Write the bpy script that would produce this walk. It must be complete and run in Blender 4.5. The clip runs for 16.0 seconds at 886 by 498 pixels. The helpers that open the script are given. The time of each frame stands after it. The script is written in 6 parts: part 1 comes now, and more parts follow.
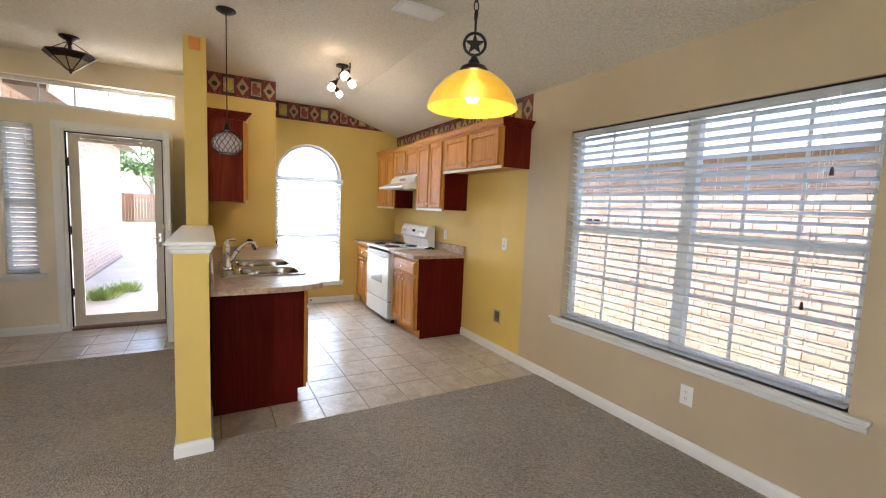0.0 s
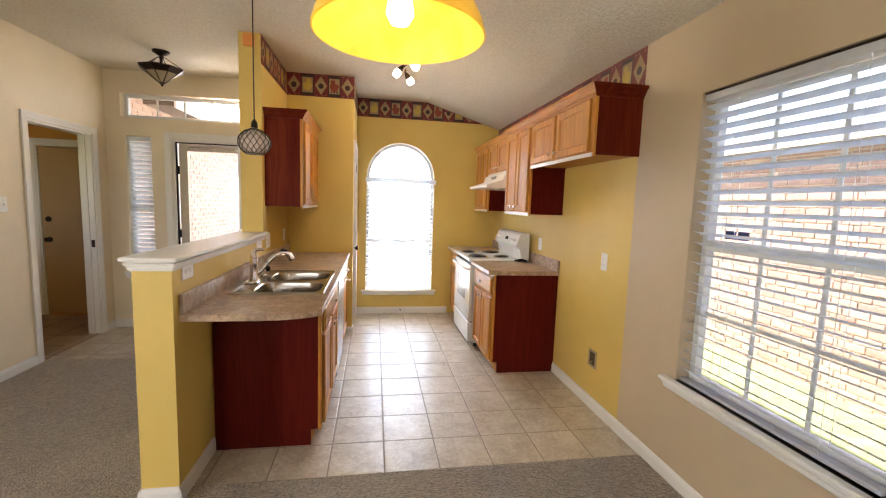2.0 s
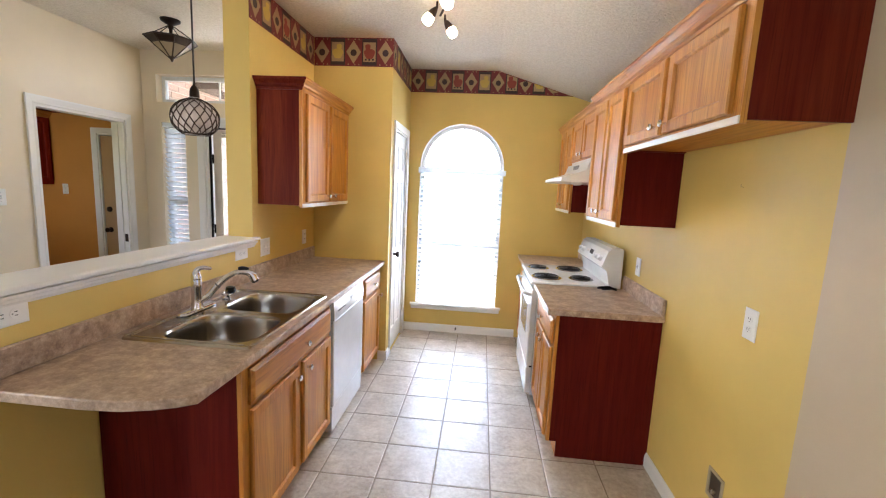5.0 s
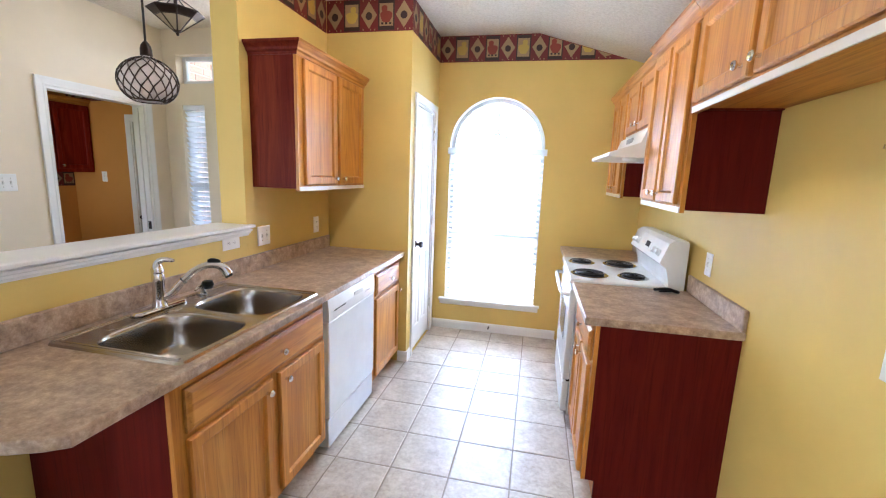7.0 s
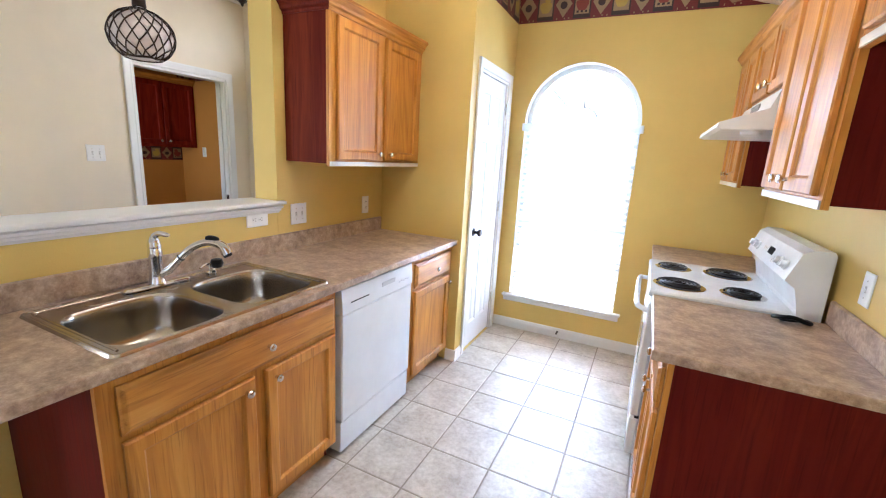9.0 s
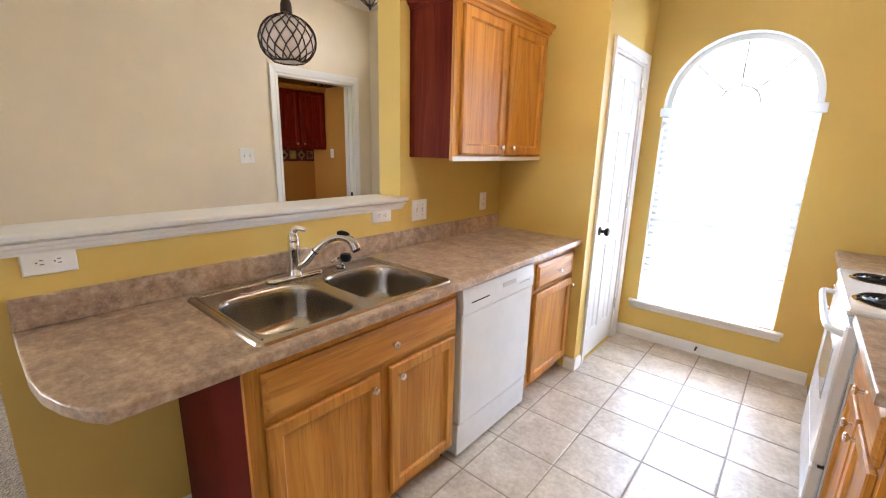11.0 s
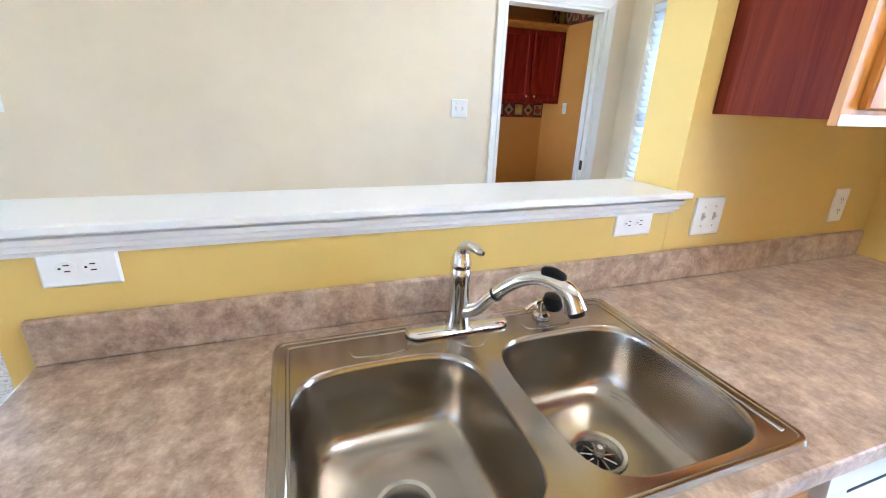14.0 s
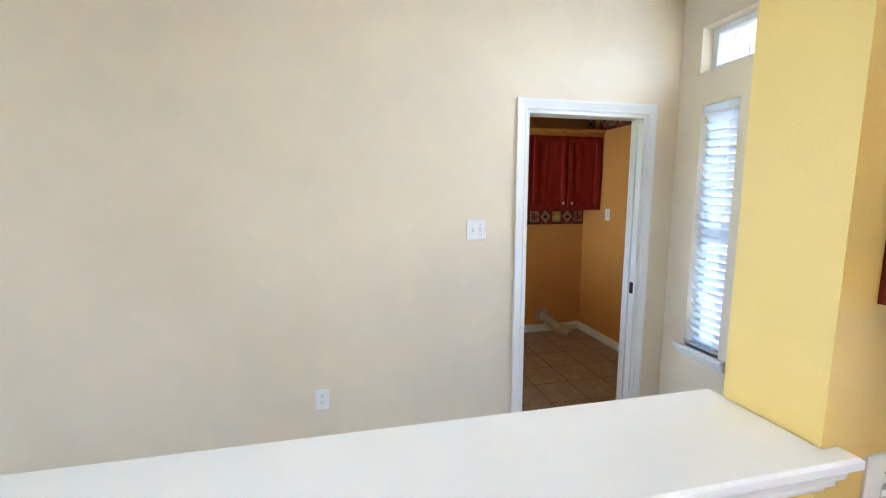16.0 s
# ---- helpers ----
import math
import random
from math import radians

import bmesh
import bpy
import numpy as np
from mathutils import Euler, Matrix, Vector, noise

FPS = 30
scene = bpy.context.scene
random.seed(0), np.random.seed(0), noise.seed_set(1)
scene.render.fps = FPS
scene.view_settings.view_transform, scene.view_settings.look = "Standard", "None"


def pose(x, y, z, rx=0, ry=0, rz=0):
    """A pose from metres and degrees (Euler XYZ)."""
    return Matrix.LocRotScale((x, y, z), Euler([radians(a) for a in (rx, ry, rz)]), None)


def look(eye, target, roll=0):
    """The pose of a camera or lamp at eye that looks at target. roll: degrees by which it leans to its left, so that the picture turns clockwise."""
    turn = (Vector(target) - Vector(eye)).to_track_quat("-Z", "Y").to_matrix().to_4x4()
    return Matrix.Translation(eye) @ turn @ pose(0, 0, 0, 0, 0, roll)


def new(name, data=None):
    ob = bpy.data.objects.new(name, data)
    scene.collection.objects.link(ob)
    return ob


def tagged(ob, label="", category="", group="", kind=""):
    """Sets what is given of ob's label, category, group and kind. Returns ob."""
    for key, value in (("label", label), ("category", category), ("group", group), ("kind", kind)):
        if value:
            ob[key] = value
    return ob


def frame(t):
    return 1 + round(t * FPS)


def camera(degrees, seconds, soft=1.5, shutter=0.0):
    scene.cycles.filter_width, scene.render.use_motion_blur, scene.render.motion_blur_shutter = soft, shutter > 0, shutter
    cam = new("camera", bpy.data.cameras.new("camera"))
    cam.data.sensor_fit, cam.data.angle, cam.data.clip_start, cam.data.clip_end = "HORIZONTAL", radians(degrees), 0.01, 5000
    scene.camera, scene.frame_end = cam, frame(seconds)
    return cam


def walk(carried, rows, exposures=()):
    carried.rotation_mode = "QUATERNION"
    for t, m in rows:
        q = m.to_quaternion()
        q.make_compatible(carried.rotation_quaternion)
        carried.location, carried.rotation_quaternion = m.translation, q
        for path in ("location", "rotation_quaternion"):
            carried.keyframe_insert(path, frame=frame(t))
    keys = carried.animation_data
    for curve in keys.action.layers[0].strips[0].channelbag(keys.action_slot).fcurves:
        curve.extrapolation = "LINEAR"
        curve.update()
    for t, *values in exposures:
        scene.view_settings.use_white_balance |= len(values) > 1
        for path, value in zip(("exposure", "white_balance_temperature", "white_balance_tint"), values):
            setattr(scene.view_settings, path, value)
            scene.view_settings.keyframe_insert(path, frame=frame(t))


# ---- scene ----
cam = camera(93.4, 16.0, soft=1.15)
PATH = [
    (0, (0.002, 0.052, 1.417), (0.98, 1.787, 1.226), 2.3),
    (0.5, (0.25, 0.225, 1.435), (1.058, 2.041, 1.211), 0.8),
    (1, (0.463, 0.349, 1.439), (1.072, 2.242, 1.222), 1.0),
    (1.5, (0.694, 0.429, 1.468), (1.113, 2.372, 1.254), 1.5),
    (2, (0.902, 0.585, 1.472), (1.228, 2.547, 1.256), 1.9),
    (2.5, (1.031, 0.776, 1.516), (1.304, 2.745, 1.293), 2.1),
    (3, (1.141, 0.942, 1.545), (1.342, 2.917, 1.3), 2.9),
    (3.5, (1.262, 1.137, 1.559), (1.355, 3.117, 1.294), 3.5),
    (6, (1.536, 1.865, 1.552), (1.226, 3.817, 1.244), 1.9),
    (6.5, (1.581, 1.954, 1.531), (1.208, 3.889, 1.187), 1.9),
    (7, (1.618, 2.108, 1.511), (1.202, 4.033, 1.164), 2.1),
    (7.5, (1.663, 2.282, 1.515), (1.206, 4.194, 1.147), 1.9),
    (8, (1.722, 2.404, 1.514), (1.169, 4.283, 1.108), 1.6),
    (8.5, (1.791, 2.523, 1.497), (1.089, 4.347, 1.072), 2.6),
    (11, (1.654, 2.626, 1.454), (0.397, 4.109, 0.986), 1.4),
    (11.5, (1.457, 2.581, 1.468), (0.122, 3.986, 0.973), 1.1),
    (12, (1.316, 2.57, 1.445), (-0.097, 3.873, 0.89), 1.3),
    (12.5, (1.226, 2.662, 1.418), (-0.253, 3.845, 0.776), 1.9),
    (13, (1.141, 2.853, 1.408), (-0.386, 3.917, 0.675), 3.8),
    (13.5, (1.025, 3.004, 1.393), (-0.617, 3.869, 0.648), 2.9),
    (14, (0.901, 3.167, 1.421), (-0.866, 3.812, 0.74), 2.1),
    (14.5, (0.819, 3.345, 1.452), (-1.034, 3.853, 0.897), 3.2),
    (15, (0.739, 3.468, 1.487), (-1.168, 3.889, 1.058), 4.0),
    (15.5, (0.604, 3.524, 1.515), (-1.33, 3.933, 1.207), 2.1),
    (16, (0.431, 3.54, 1.56), (-1.503, 3.98, 1.301), 0.0),
]
EXPOSURES = [
    (0.0, 2.72, 6200, 14),
    (1.5, 2.76, 6800, 16),
    (3.5, 2.86, 6800, 17),
    (6.0, 3.18, 5300, 14),
    (8.5, 3.38, 5300, 14),
    (11.0, 3.22, 6000, 16),
    (12.5, 3.28, 6300, 17),
    (13.5, 3.78, 5150, 12),
    (14.5, 4.12, 4750, 9),
    (16.0, 3.78, 4850, 9),
]
walk(cam, [(t, look(eye, target, roll)) for t, eye, target, roll in PATH], EXPOSURES)

# ---- daylight ----
SUN_ELEVATION, SUN_AZIMUTH = radians(62), radians(-32)  # azimuth from +y towards +x
world = bpy.data.worlds.new("daylight")
scene.world = world
world.use_nodes = True
wn = world.node_tree
sky = wn.nodes.new("ShaderNodeTexSky")
sky.sky_type, sky.sun_disc = "NISHITA", False
sky.sun_elevation, sky.sun_rotation = SUN_ELEVATION, SUN_AZIMUTH
sky.air_density, sky.dust_density = 1.0, 1.5
wn.nodes["Background"].inputs[1].default_value = 0.15
wn.links.new(sky.outputs[0], wn.nodes["Background"].inputs[0])
sun_data = bpy.data.lights.new("sun", "SUN")
sun_data.energy, sun_data.angle, sun_data.color = 4.0, radians(0.5), (1.0, 0.95, 0.87)
sun = new("sun", sun_data)
sun_dir = Vector((math.sin(SUN_AZIMUTH) * math.cos(SUN_ELEVATION), math.cos(SUN_AZIMUTH) * math.cos(SUN_ELEVATION), math.sin(SUN_ELEVATION)))
sun.matrix_world = look(sun_dir * 30, (0, 0, 0))


def area_lamp(name, eye, target, width, height, watts, color):
    """An area lamp in an opening, for skylight or as added fill."""
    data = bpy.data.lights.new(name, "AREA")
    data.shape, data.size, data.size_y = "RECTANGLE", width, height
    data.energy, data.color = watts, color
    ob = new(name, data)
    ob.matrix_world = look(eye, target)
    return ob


area_lamp("arch_window_light", (1.24, 6.36, 1.36), (1.24, 3, 0.60), 0.98, 2.35, 9.0, (0.76, 0.89, 1.0))
# west and back: added fill, shining through openings that are never in view
area_lamp("west_window_light", (-2.3, 0.05, 1.35), (-0.95, 3.4, 0.1), 0.8, 1.3, 7.5, (1.0, 0.96, 0.90))
area_lamp("back_window_light", (-1.0, -2.60, 1.32), (-1.1, 2.6, 0.3), 1.5, 1.35, 3.8, (0.98, 0.96, 0.92))
area_lamp("transom_light", (-0.64, 5.735, 2.40), (-0.7, 2.6, 0.3), 0.62, 0.20, 1.4, (1.0, 0.96, 0.90))
# added warm fill for the laundry, no such source is known there
area_lamp("laundry_window_light", (-3.0, 3.62, 1.5), (-3.2, 6, 1.0), 0.75, 0.85, 0.36, (1.0, 0.70, 0.40))

# ---- materials ----
class Mat:
    """A small wrapper round a Principled node material."""

    def __init__(self, name, rough=0.5, metal=0.0, color=(0.5, 0.5, 0.5)):
        self.m = bpy.data.materials.new(name)
        self.m.use_nodes = True
        self.n, self.l = self.m.node_tree.nodes, self.m.node_tree.links
        self.p = self.n["Principled BSDF"]
        self.set("Roughness", rough), self.set("Metallic", metal), self.set("Base Color", (*color, 1))

    def set(self, key, value):
        self.p.inputs[key].default_value = value
        return self

    def add(self, kind, **values):
        node = self.n.new(kind)
        for key, value in values.items():
            node.inputs[key.replace("_", " ")].default_value = value
        return node

    def link(self, a, b):
        self.l.new(a, b)

    def coords(self, scale=(1, 1, 1), shift=True):
        """World position, scaled; shifted at random from object to object."""
        geo = self.add("ShaderNodeNewGeometry")
        mapping = self.add("ShaderNodeMapping", Scale=scale)
        self.link(geo.outputs["Position"], mapping.inputs["Vector"])
        if shift:
            info = self.add("ShaderNodeObjectInfo")
            mul = self.add("ShaderNodeMath")
            mul.operation = "MULTIPLY"
            mul.inputs[1].default_value = 37.0
            self.link(info.outputs["Random"], mul.inputs[0])
            both = self.add("ShaderNodeVectorMath")
            both.operation = "ADD"
            self.link(mapping.outputs[0], both.inputs[0])
            self.link(mul.outputs[0], both.inputs[1])
            return both.outputs[0]
        return mapping.outputs[0]

    def noise(self, vec, scale, detail=4, rough=0.55, distort=0.0):
        node = self.add("ShaderNodeTexNoise", Scale=scale, Detail=detail, Roughness=rough, Distortion=distort)
        self.link(vec, node.inputs["Vector"])
        return node.outputs["Fac"]

    def ramp(self, fac, stops):
        node = self.add("ShaderNodeValToRGB")
        el = node.color_ramp.elements
        while len(el) < len(stops):
            el.new(0.5)
        for e, (pos, col) in zip(el, stops):
            e.position, e.color = pos, (*col, 1)
        self.link(fac, node.inputs[0])
        return node.outputs[0]

    def mix(self, fac, a, b, kind="MIX"):
        node = self.add("ShaderNodeMix")
        node.data_type, node.blend_type = "RGBA", kind
        if isinstance(fac, float):
            node.inputs[0].default_value = fac
        else:
            self.link(fac, node.inputs[0])
        for v, s in ((a, node.inputs[6]), (b, node.inputs[7])):
            if isinstance(v, tuple):
                s.default_value = (*v, 1)
            else:
                self.link(v, s)
        return node.outputs[2]

    def base(self, out):
        self.link(out, self.p.inputs["Base Color"])
        return self

    def rough(self, fac, lo, hi):
        node = self.add("ShaderNodeMapRange")
        node.inputs[3].default_value, node.inputs[4].default_value = lo, hi
        self.link(fac, node.inputs[0])
        self.link(node.outputs[0], self.p.inputs["Roughness"])
        return self

    def bump(self, fac, strength, dist):
        node = self.add("ShaderNodeBump", Strength=strength, Distance=dist)
        self.link(fac, node.inputs["Height"])
        self.link(node.outputs[0], self.p.inputs["Normal"])
        return self


def paint(name, color, rough=0.55, peel=0.25, vary=0.06):
    m = Mat(name, rough)
    v = m.coords(shift=False)
    lo = tuple(c * (1 - vary) for c in color)
    hi = tuple(min(1, c * (1 + vary)) for c in color)
    m.base(m.ramp(m.noise(v, 1.7, 5), [(0.3, lo), (0.7, hi)]))
    m.rough(m.noise(v, 9, 3), rough - 0.06, rough + 0.08)
    return m.bump(m.noise(v, 170, 2), peel, 0.002).m


def plain(name, color, rough, metal=0.0, vary=0.05, scale=6.0):
    m = Mat(name, rough, metal)
    v = m.coords()
    m.base(m.ramp(m.noise(v, scale, 4), [(0.3, tuple(c * (1 - vary) for c in color)), (0.7, tuple(min(1, c * (1 + vary)) for c in color))]))
    return m.rough(m.noise(v, scale * 4, 3), max(0.02, rough - 0.05), rough + 0.06).m


def oak(name, dark, mid, light, grain, rough=0.43, coat=0.05):
    """Oak veneer or board; grain: the axis along which it runs."""
    m = Mat(name, rough)
    scale = [9.0, 9.0, 9.0]
    scale["xyz".index(grain)] = 0.7
    v = m.coords(tuple(scale))
    broad = m.noise(v, 1.3, 5, 0.6, 1.2)
    flow_scale = [4.5, 4.5, 4.5]
    flow_scale["xyz".index(grain)] = 0.45
    rings_field = m.noise(m.coords(tuple(flow_scale)), 1.0, 1, 0.4, 0.5)
    many = m.add("ShaderNodeMath")
    many.operation = "MULTIPLY"
    many.inputs[1].default_value = 95.0
    m.link(rings_field, many.inputs[0])
    wave = m.add("ShaderNodeMath")
    wave.operation = "SINE"
    m.link(many.outputs[0], wave.inputs[0])
    col = m.ramp(broad, [(0.25, dark), (0.5, mid), (0.75, light)])
    col = m.mix(m.ramp(wave.outputs[0], [(0.15, (0, 0, 0)), (0.95, (0.4, 0.4, 0.4))]), col, dark)
    fine_scale = [150.0, 150.0, 150.0]
    fine_scale["xyz".index(grain)] = 5.0
    pores = m.noise(m.coords(tuple(fine_scale)), 1.0, 2)
    col = m.mix(m.ramp(pores, [(0.55, (0, 0, 0)), (0.72, (0.55, 0.55, 0.55))]), col, tuple(c * 0.6 for c in dark))
    m.base(col)
    m.rough(broad, rough - 0.06, rough + 0.1)
    m.set("Coat Weight", coat), m.set("Coat Roughness", 0.25), m.set("Specular IOR Level", 0.4 if coat else 0.07)
    return m.bump(pores, 0.12, 0.001).m


YELLOW = (0.69, 0.495, 0.13)
M_YELLOW = paint("yellow_paint", YELLOW)
M_BEIGE = paint("beige_paint", (0.78, 0.68, 0.515))
# the beige paint again, darkened in colour for the backlit window wall
M_BEIGE_BACKLIT = paint("backlit_beige_paint", (0.56, 0.445, 0.30))
M_TRIM = paint("white_trim_paint", (0.80, 0.79, 0.76), 0.32, 0.05, 0.03)
M_WHITE = plain("white_enamel", (0.73, 0.74, 0.74), 0.22)
M_PLASTIC = plain("white_plastic", (0.86, 0.855, 0.83), 0.35)
M_OAK = oak("oak_upright_grain", (0.38, 0.135, 0.014), (0.54, 0.225, 0.027), (0.64, 0.31, 0.05), "z")
M_OAK_Y = oak("oak_level_grain", (0.36, 0.128, 0.015), (0.55, 0.235, 0.032), (0.66, 0.335, 0.062), "y")
# red-stained sides, with the shade on their near faces put into the colour
M_SIDE_SHADED = oak("shaded_red_oak_side", (0.078, 0.0058, 0.004), (0.10, 0.0085, 0.005), (0.122, 0.013, 0.006), "z", 0.45, 0.0)
M_SIDE_WALL_SHADED = oak("shaded_red_oak_wall_cabinet_side", (0.09, 0.0085, 0.0045), (0.135, 0.017, 0.007), (0.18, 0.031, 0.010), "z", 0.45, 0.0)
M_REDCAB = oak("bright_red_stained_oak", (0.15, 0.009, 0.005), (0.24, 0.018, 0.008), (0.33, 0.036, 0.012), "z", 0.45, 0.0)
M_CHROME = plain("chrome", (0.76, 0.76, 0.77), 0.06, 1.0, 0.02)
M_NICKEL = plain("satin_nickel", (0.70, 0.68, 0.63), 0.22, 1.0, 0.03)
M_BLACK = plain("black_metal", (0.018, 0.015, 0.014), 0.38, 0.4)
M_BRONZE = plain("oil_rubbed_bronze", (0.035, 0.022, 0.016), 0.4, 0.7, 0.2)
M_DARK = plain("dark_gap", (0.012, 0.011, 0.010), 0.8)
M_RUBBER = plain("black_plastic", (0.004, 0.004, 0.0045), 0.4)
M_RUBBER.node_tree.nodes["Principled BSDF"].inputs["Specular IOR Level"].default_value = 0.2


def steel_material():
    m = Mat("brushed_steel", 0.28, 1.0)
    v = m.coords(shift=False)
    m.base(m.ramp(m.noise(v, 3.0, 2), [(0.3, (0.42, 0.375, 0.315)), (0.7, (0.48, 0.43, 0.365))]))
    m.rough(m.noise(v, 400.0, 2), 0.19, 0.25)
    return m.m


def laminate_material():
    m = Mat("stone_pattern_laminate", 0.35)
    v = m.coords(shift=False)
    big = m.noise(v, 11, 6, 0.62, 0.3)
    small = m.noise(v, 34, 8, 0.75)
    a = m.ramp(big, [(0.36, (0.20, 0.125, 0.078)), (0.5, (0.39, 0.262, 0.165)), (0.62, (0.60, 0.445, 0.305))])
    b = m.ramp(small, [(0.37, (0.14, 0.085, 0.055)), (0.5, (0.385, 0.262, 0.17)), (0.62, (0.69, 0.535, 0.385))])
    fine = m.noise(v, 95, 6, 0.75)
    c = m.ramp(fine, [(0.38, (0.18, 0.12, 0.088)), (0.5, (0.36, 0.265, 0.195)), (0.62, (0.60, 0.49, 0.40))])
    m.base(m.mix(0.2, m.mix(0.42, a, b), c))
    m.rough(small, 0.30, 0.42)
    return m.bump(small, 0.04, 0.001).m


def tile_material(name, lo, mid, hi, rough=0.33):
    m = Mat(name, rough)
    v = m.coords()
    n1 = m.noise(v, 7, 7, 0.68, 0.4)
    n2 = m.noise(v, 45, 4, 0.6)
    col = m.mix(0.42, m.ramp(n1, [(0.36, lo), (0.52, mid), (0.64, hi)]), m.ramp(n2, [(0.35, lo), (0.65, hi)]))
    m.base(col)
    m.set("Specular IOR Level", 0.85), m.set("Coat Weight", 0.35), m.set("Coat Roughness", 0.3)
    m.rough(n1, rough, rough + 0.14)
    return m.bump(n2, 0.04, 0.001).m


def carpet_material():
    m = Mat("cut_pile_carpet", 0.95)
    v = m.coords(shift=False)
    broad = m.noise(v, 1.3, 3, 0.5, 0.4)
    tuft = m.add("ShaderNodeTexVoronoi", Scale=95.0, Randomness=1.0)
    m.link(v, tuft.inputs["Vector"])
    grain = m.noise(v, 75, 4, 0.75)
    col = m.ramp(grain, [(0.38, (0.13, 0.098, 0.07)), (0.52, (0.43, 0.345, 0.255)), (0.64, (0.74, 0.62, 0.49))])
    col = m.mix(0.25, col, m.ramp(broad, [(0.42, (0.24, 0.18, 0.13)), (0.6, (0.54, 0.44, 0.33))]))
    m.base(col)
    m.set("Sheen Weight", 0.6)
    total = m.add("ShaderNodeMath")
    total.operation = "ADD"
    m.link(tuft.outputs["Distance"], total.inputs[0])
    m.link(grain, total.inputs[1])
    return m.bump(total.outputs[0], 1.0, 0.02).m


def ceiling_material():
    m = Mat("sprayed_ceiling_texture", 0.9)
    v = m.coords(shift=False)
    spray = m.noise(v, 55, 4, 0.7, 0.3)
    m.base(m.ramp(spray, [(0.3, (0.65, 0.585, 0.465)), (0.6, (0.79, 0.73, 0.61))]))
    return m.bump(spray, 1.0, 0.016).m


def brick_material(name, lift=1.0):
    m = Mat(name, 0.85)
    v = m.coords()
    info = m.add("ShaderNodeObjectInfo")
    geo = m.add("ShaderNodeNewGeometry")
    tone = m.ramp(geo.outputs["Random Per Island"], [(0.0, (0.38, 0.24, 0.22)), (0.35, (0.49, 0.35, 0.325)), (0.7, (0.55, 0.41, 0.385)), (1.0, (0.43, 0.295, 0.27))])
    # lift pales the bricks, putting the washed-out daylight into their colour
    if lift > 1:
        tone = m.mix(0.35, tone, (0.60, 0.50, 0.41))
    m.base(m.mix(0.3 / lift, tone, m.ramp(m.noise(v, 40, 4), [(0.3, (0.22, 0.12, 0.08)), (0.7, (0.5, 0.36, 0.27))])))
    return m.bump(m.noise(v, 90, 3), 0.4, 0.003).m


def glass_material(name, tint=(1, 1, 1), rough=0.0, ior=1.45, clear=1.0):
    m = Mat(name, rough, 0, tint)
    m.set("Transmission Weight", clear).set("IOR", ior)
    return m.m


def lit_material(name, color, strength, base=(0.8, 0.7, 0.4)):
    m = Mat(name, 0.35, 0, base)
    m.set("Emission Color", (*color, 1)).set("Emission Strength", strength)
    return m.m


M_STEEL = steel_material()
M_LAMINATE = laminate_material()
M_TILE = tile_material("stone_look_floor_tile", (0.37, 0.30, 0.22), (0.55, 0.48, 0.385), (0.68, 0.62, 0.53))
M_GROUT = plain("grey_grout", (0.29, 0.24, 0.18), 0.5)
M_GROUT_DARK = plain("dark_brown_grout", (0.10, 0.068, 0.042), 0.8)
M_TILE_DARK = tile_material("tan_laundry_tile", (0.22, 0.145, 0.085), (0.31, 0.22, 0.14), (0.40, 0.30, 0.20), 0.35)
M_CARPET = carpet_material()
M_CEILING = ceiling_material()
M_BRICK = brick_material("tan_brick")
M_BRICK_WASHED = brick_material("washed_out_brick", 2.0)
M_MORTAR = plain("mortar", (0.60, 0.54, 0.49), 0.9)
M_GLASS = glass_material("clear_glass")
M_BLIND = plain("white_blind_slat", (0.84, 0.85, 0.86), 0.4)
bn = M_BLIND.node_tree
glow_through = bn.nodes.new("ShaderNodeBsdfTranslucent")
glow_through.inputs[0].default_value = (0.90, 0.92, 0.94, 1)
thin_mix = bn.nodes.new("ShaderNodeMixShader")
thin_mix.inputs[0].default_value = 0.75
bn.links.new(bn.nodes["Principled BSDF"].outputs[0], thin_mix.inputs[1])
bn.links.new(glow_through.outputs[0], thin_mix.inputs[2])
bn.links.new(thin_mix.outputs[0], bn.nodes["Material Output"].inputs[0])
M_VINYL = plain("white_vinyl_frame", (0.74, 0.76, 0.76), 0.35)
M_CONCRETE = plain("concrete", (0.60, 0.56, 0.50), 0.9, 0, 0.12, 1.5)
M_GRASS = plain("lawn_grass", (0.19, 0.225, 0.085), 0.9, 0, 0.45, 14)
M_LEAF = plain("leaf_green", (0.10, 0.19, 0.045), 0.7, 0, 0.4, 9)
M_BARK = plain("bark", (0.14, 0.10, 0.07), 0.9, 0, 0.3, 20)
M_SHINGLE = plain("brown_shingle", (0.16, 0.125, 0.10), 0.9, 0, 0.3, 12)
M_FENCE = plain("red_stained_fence", (0.30, 0.10, 0.06), 0.8, 0, 0.2, 8)
M_RED = paint("border_dark_red", (0.15, 0.012, 0.012), 0.5, 0.1, 0.2)
M_CREAM = paint("border_cream", (0.34, 0.225, 0.105), 0.5, 0.1, 0.15)
M_BPLUM = paint("border_dark_brown", (0.035, 0.014, 0.012), 0.5, 0.1, 0.2)
M_BYEL = paint("border_yellow", (0.50, 0.35, 0.06), 0.5, 0.1, 0.2)
M_BRED = paint("border_brick_red", (0.24, 0.035, 0.02), 0.5, 0.1, 0.2)
M_ORANGE = plain("orange_plastic", (0.75, 0.28, 0.06), 0.45)
M_FOIL = plain("aluminium_duct", (0.62, 0.60, 0.57), 0.3, 1.0, 0.1)
# cream paint turned brown to carry the low light on the door
M_CREAMDOOR_DIM = paint("dim_lit_cream_paint", (0.47, 0.31, 0.15), 0.4, 0.05, 0.04)
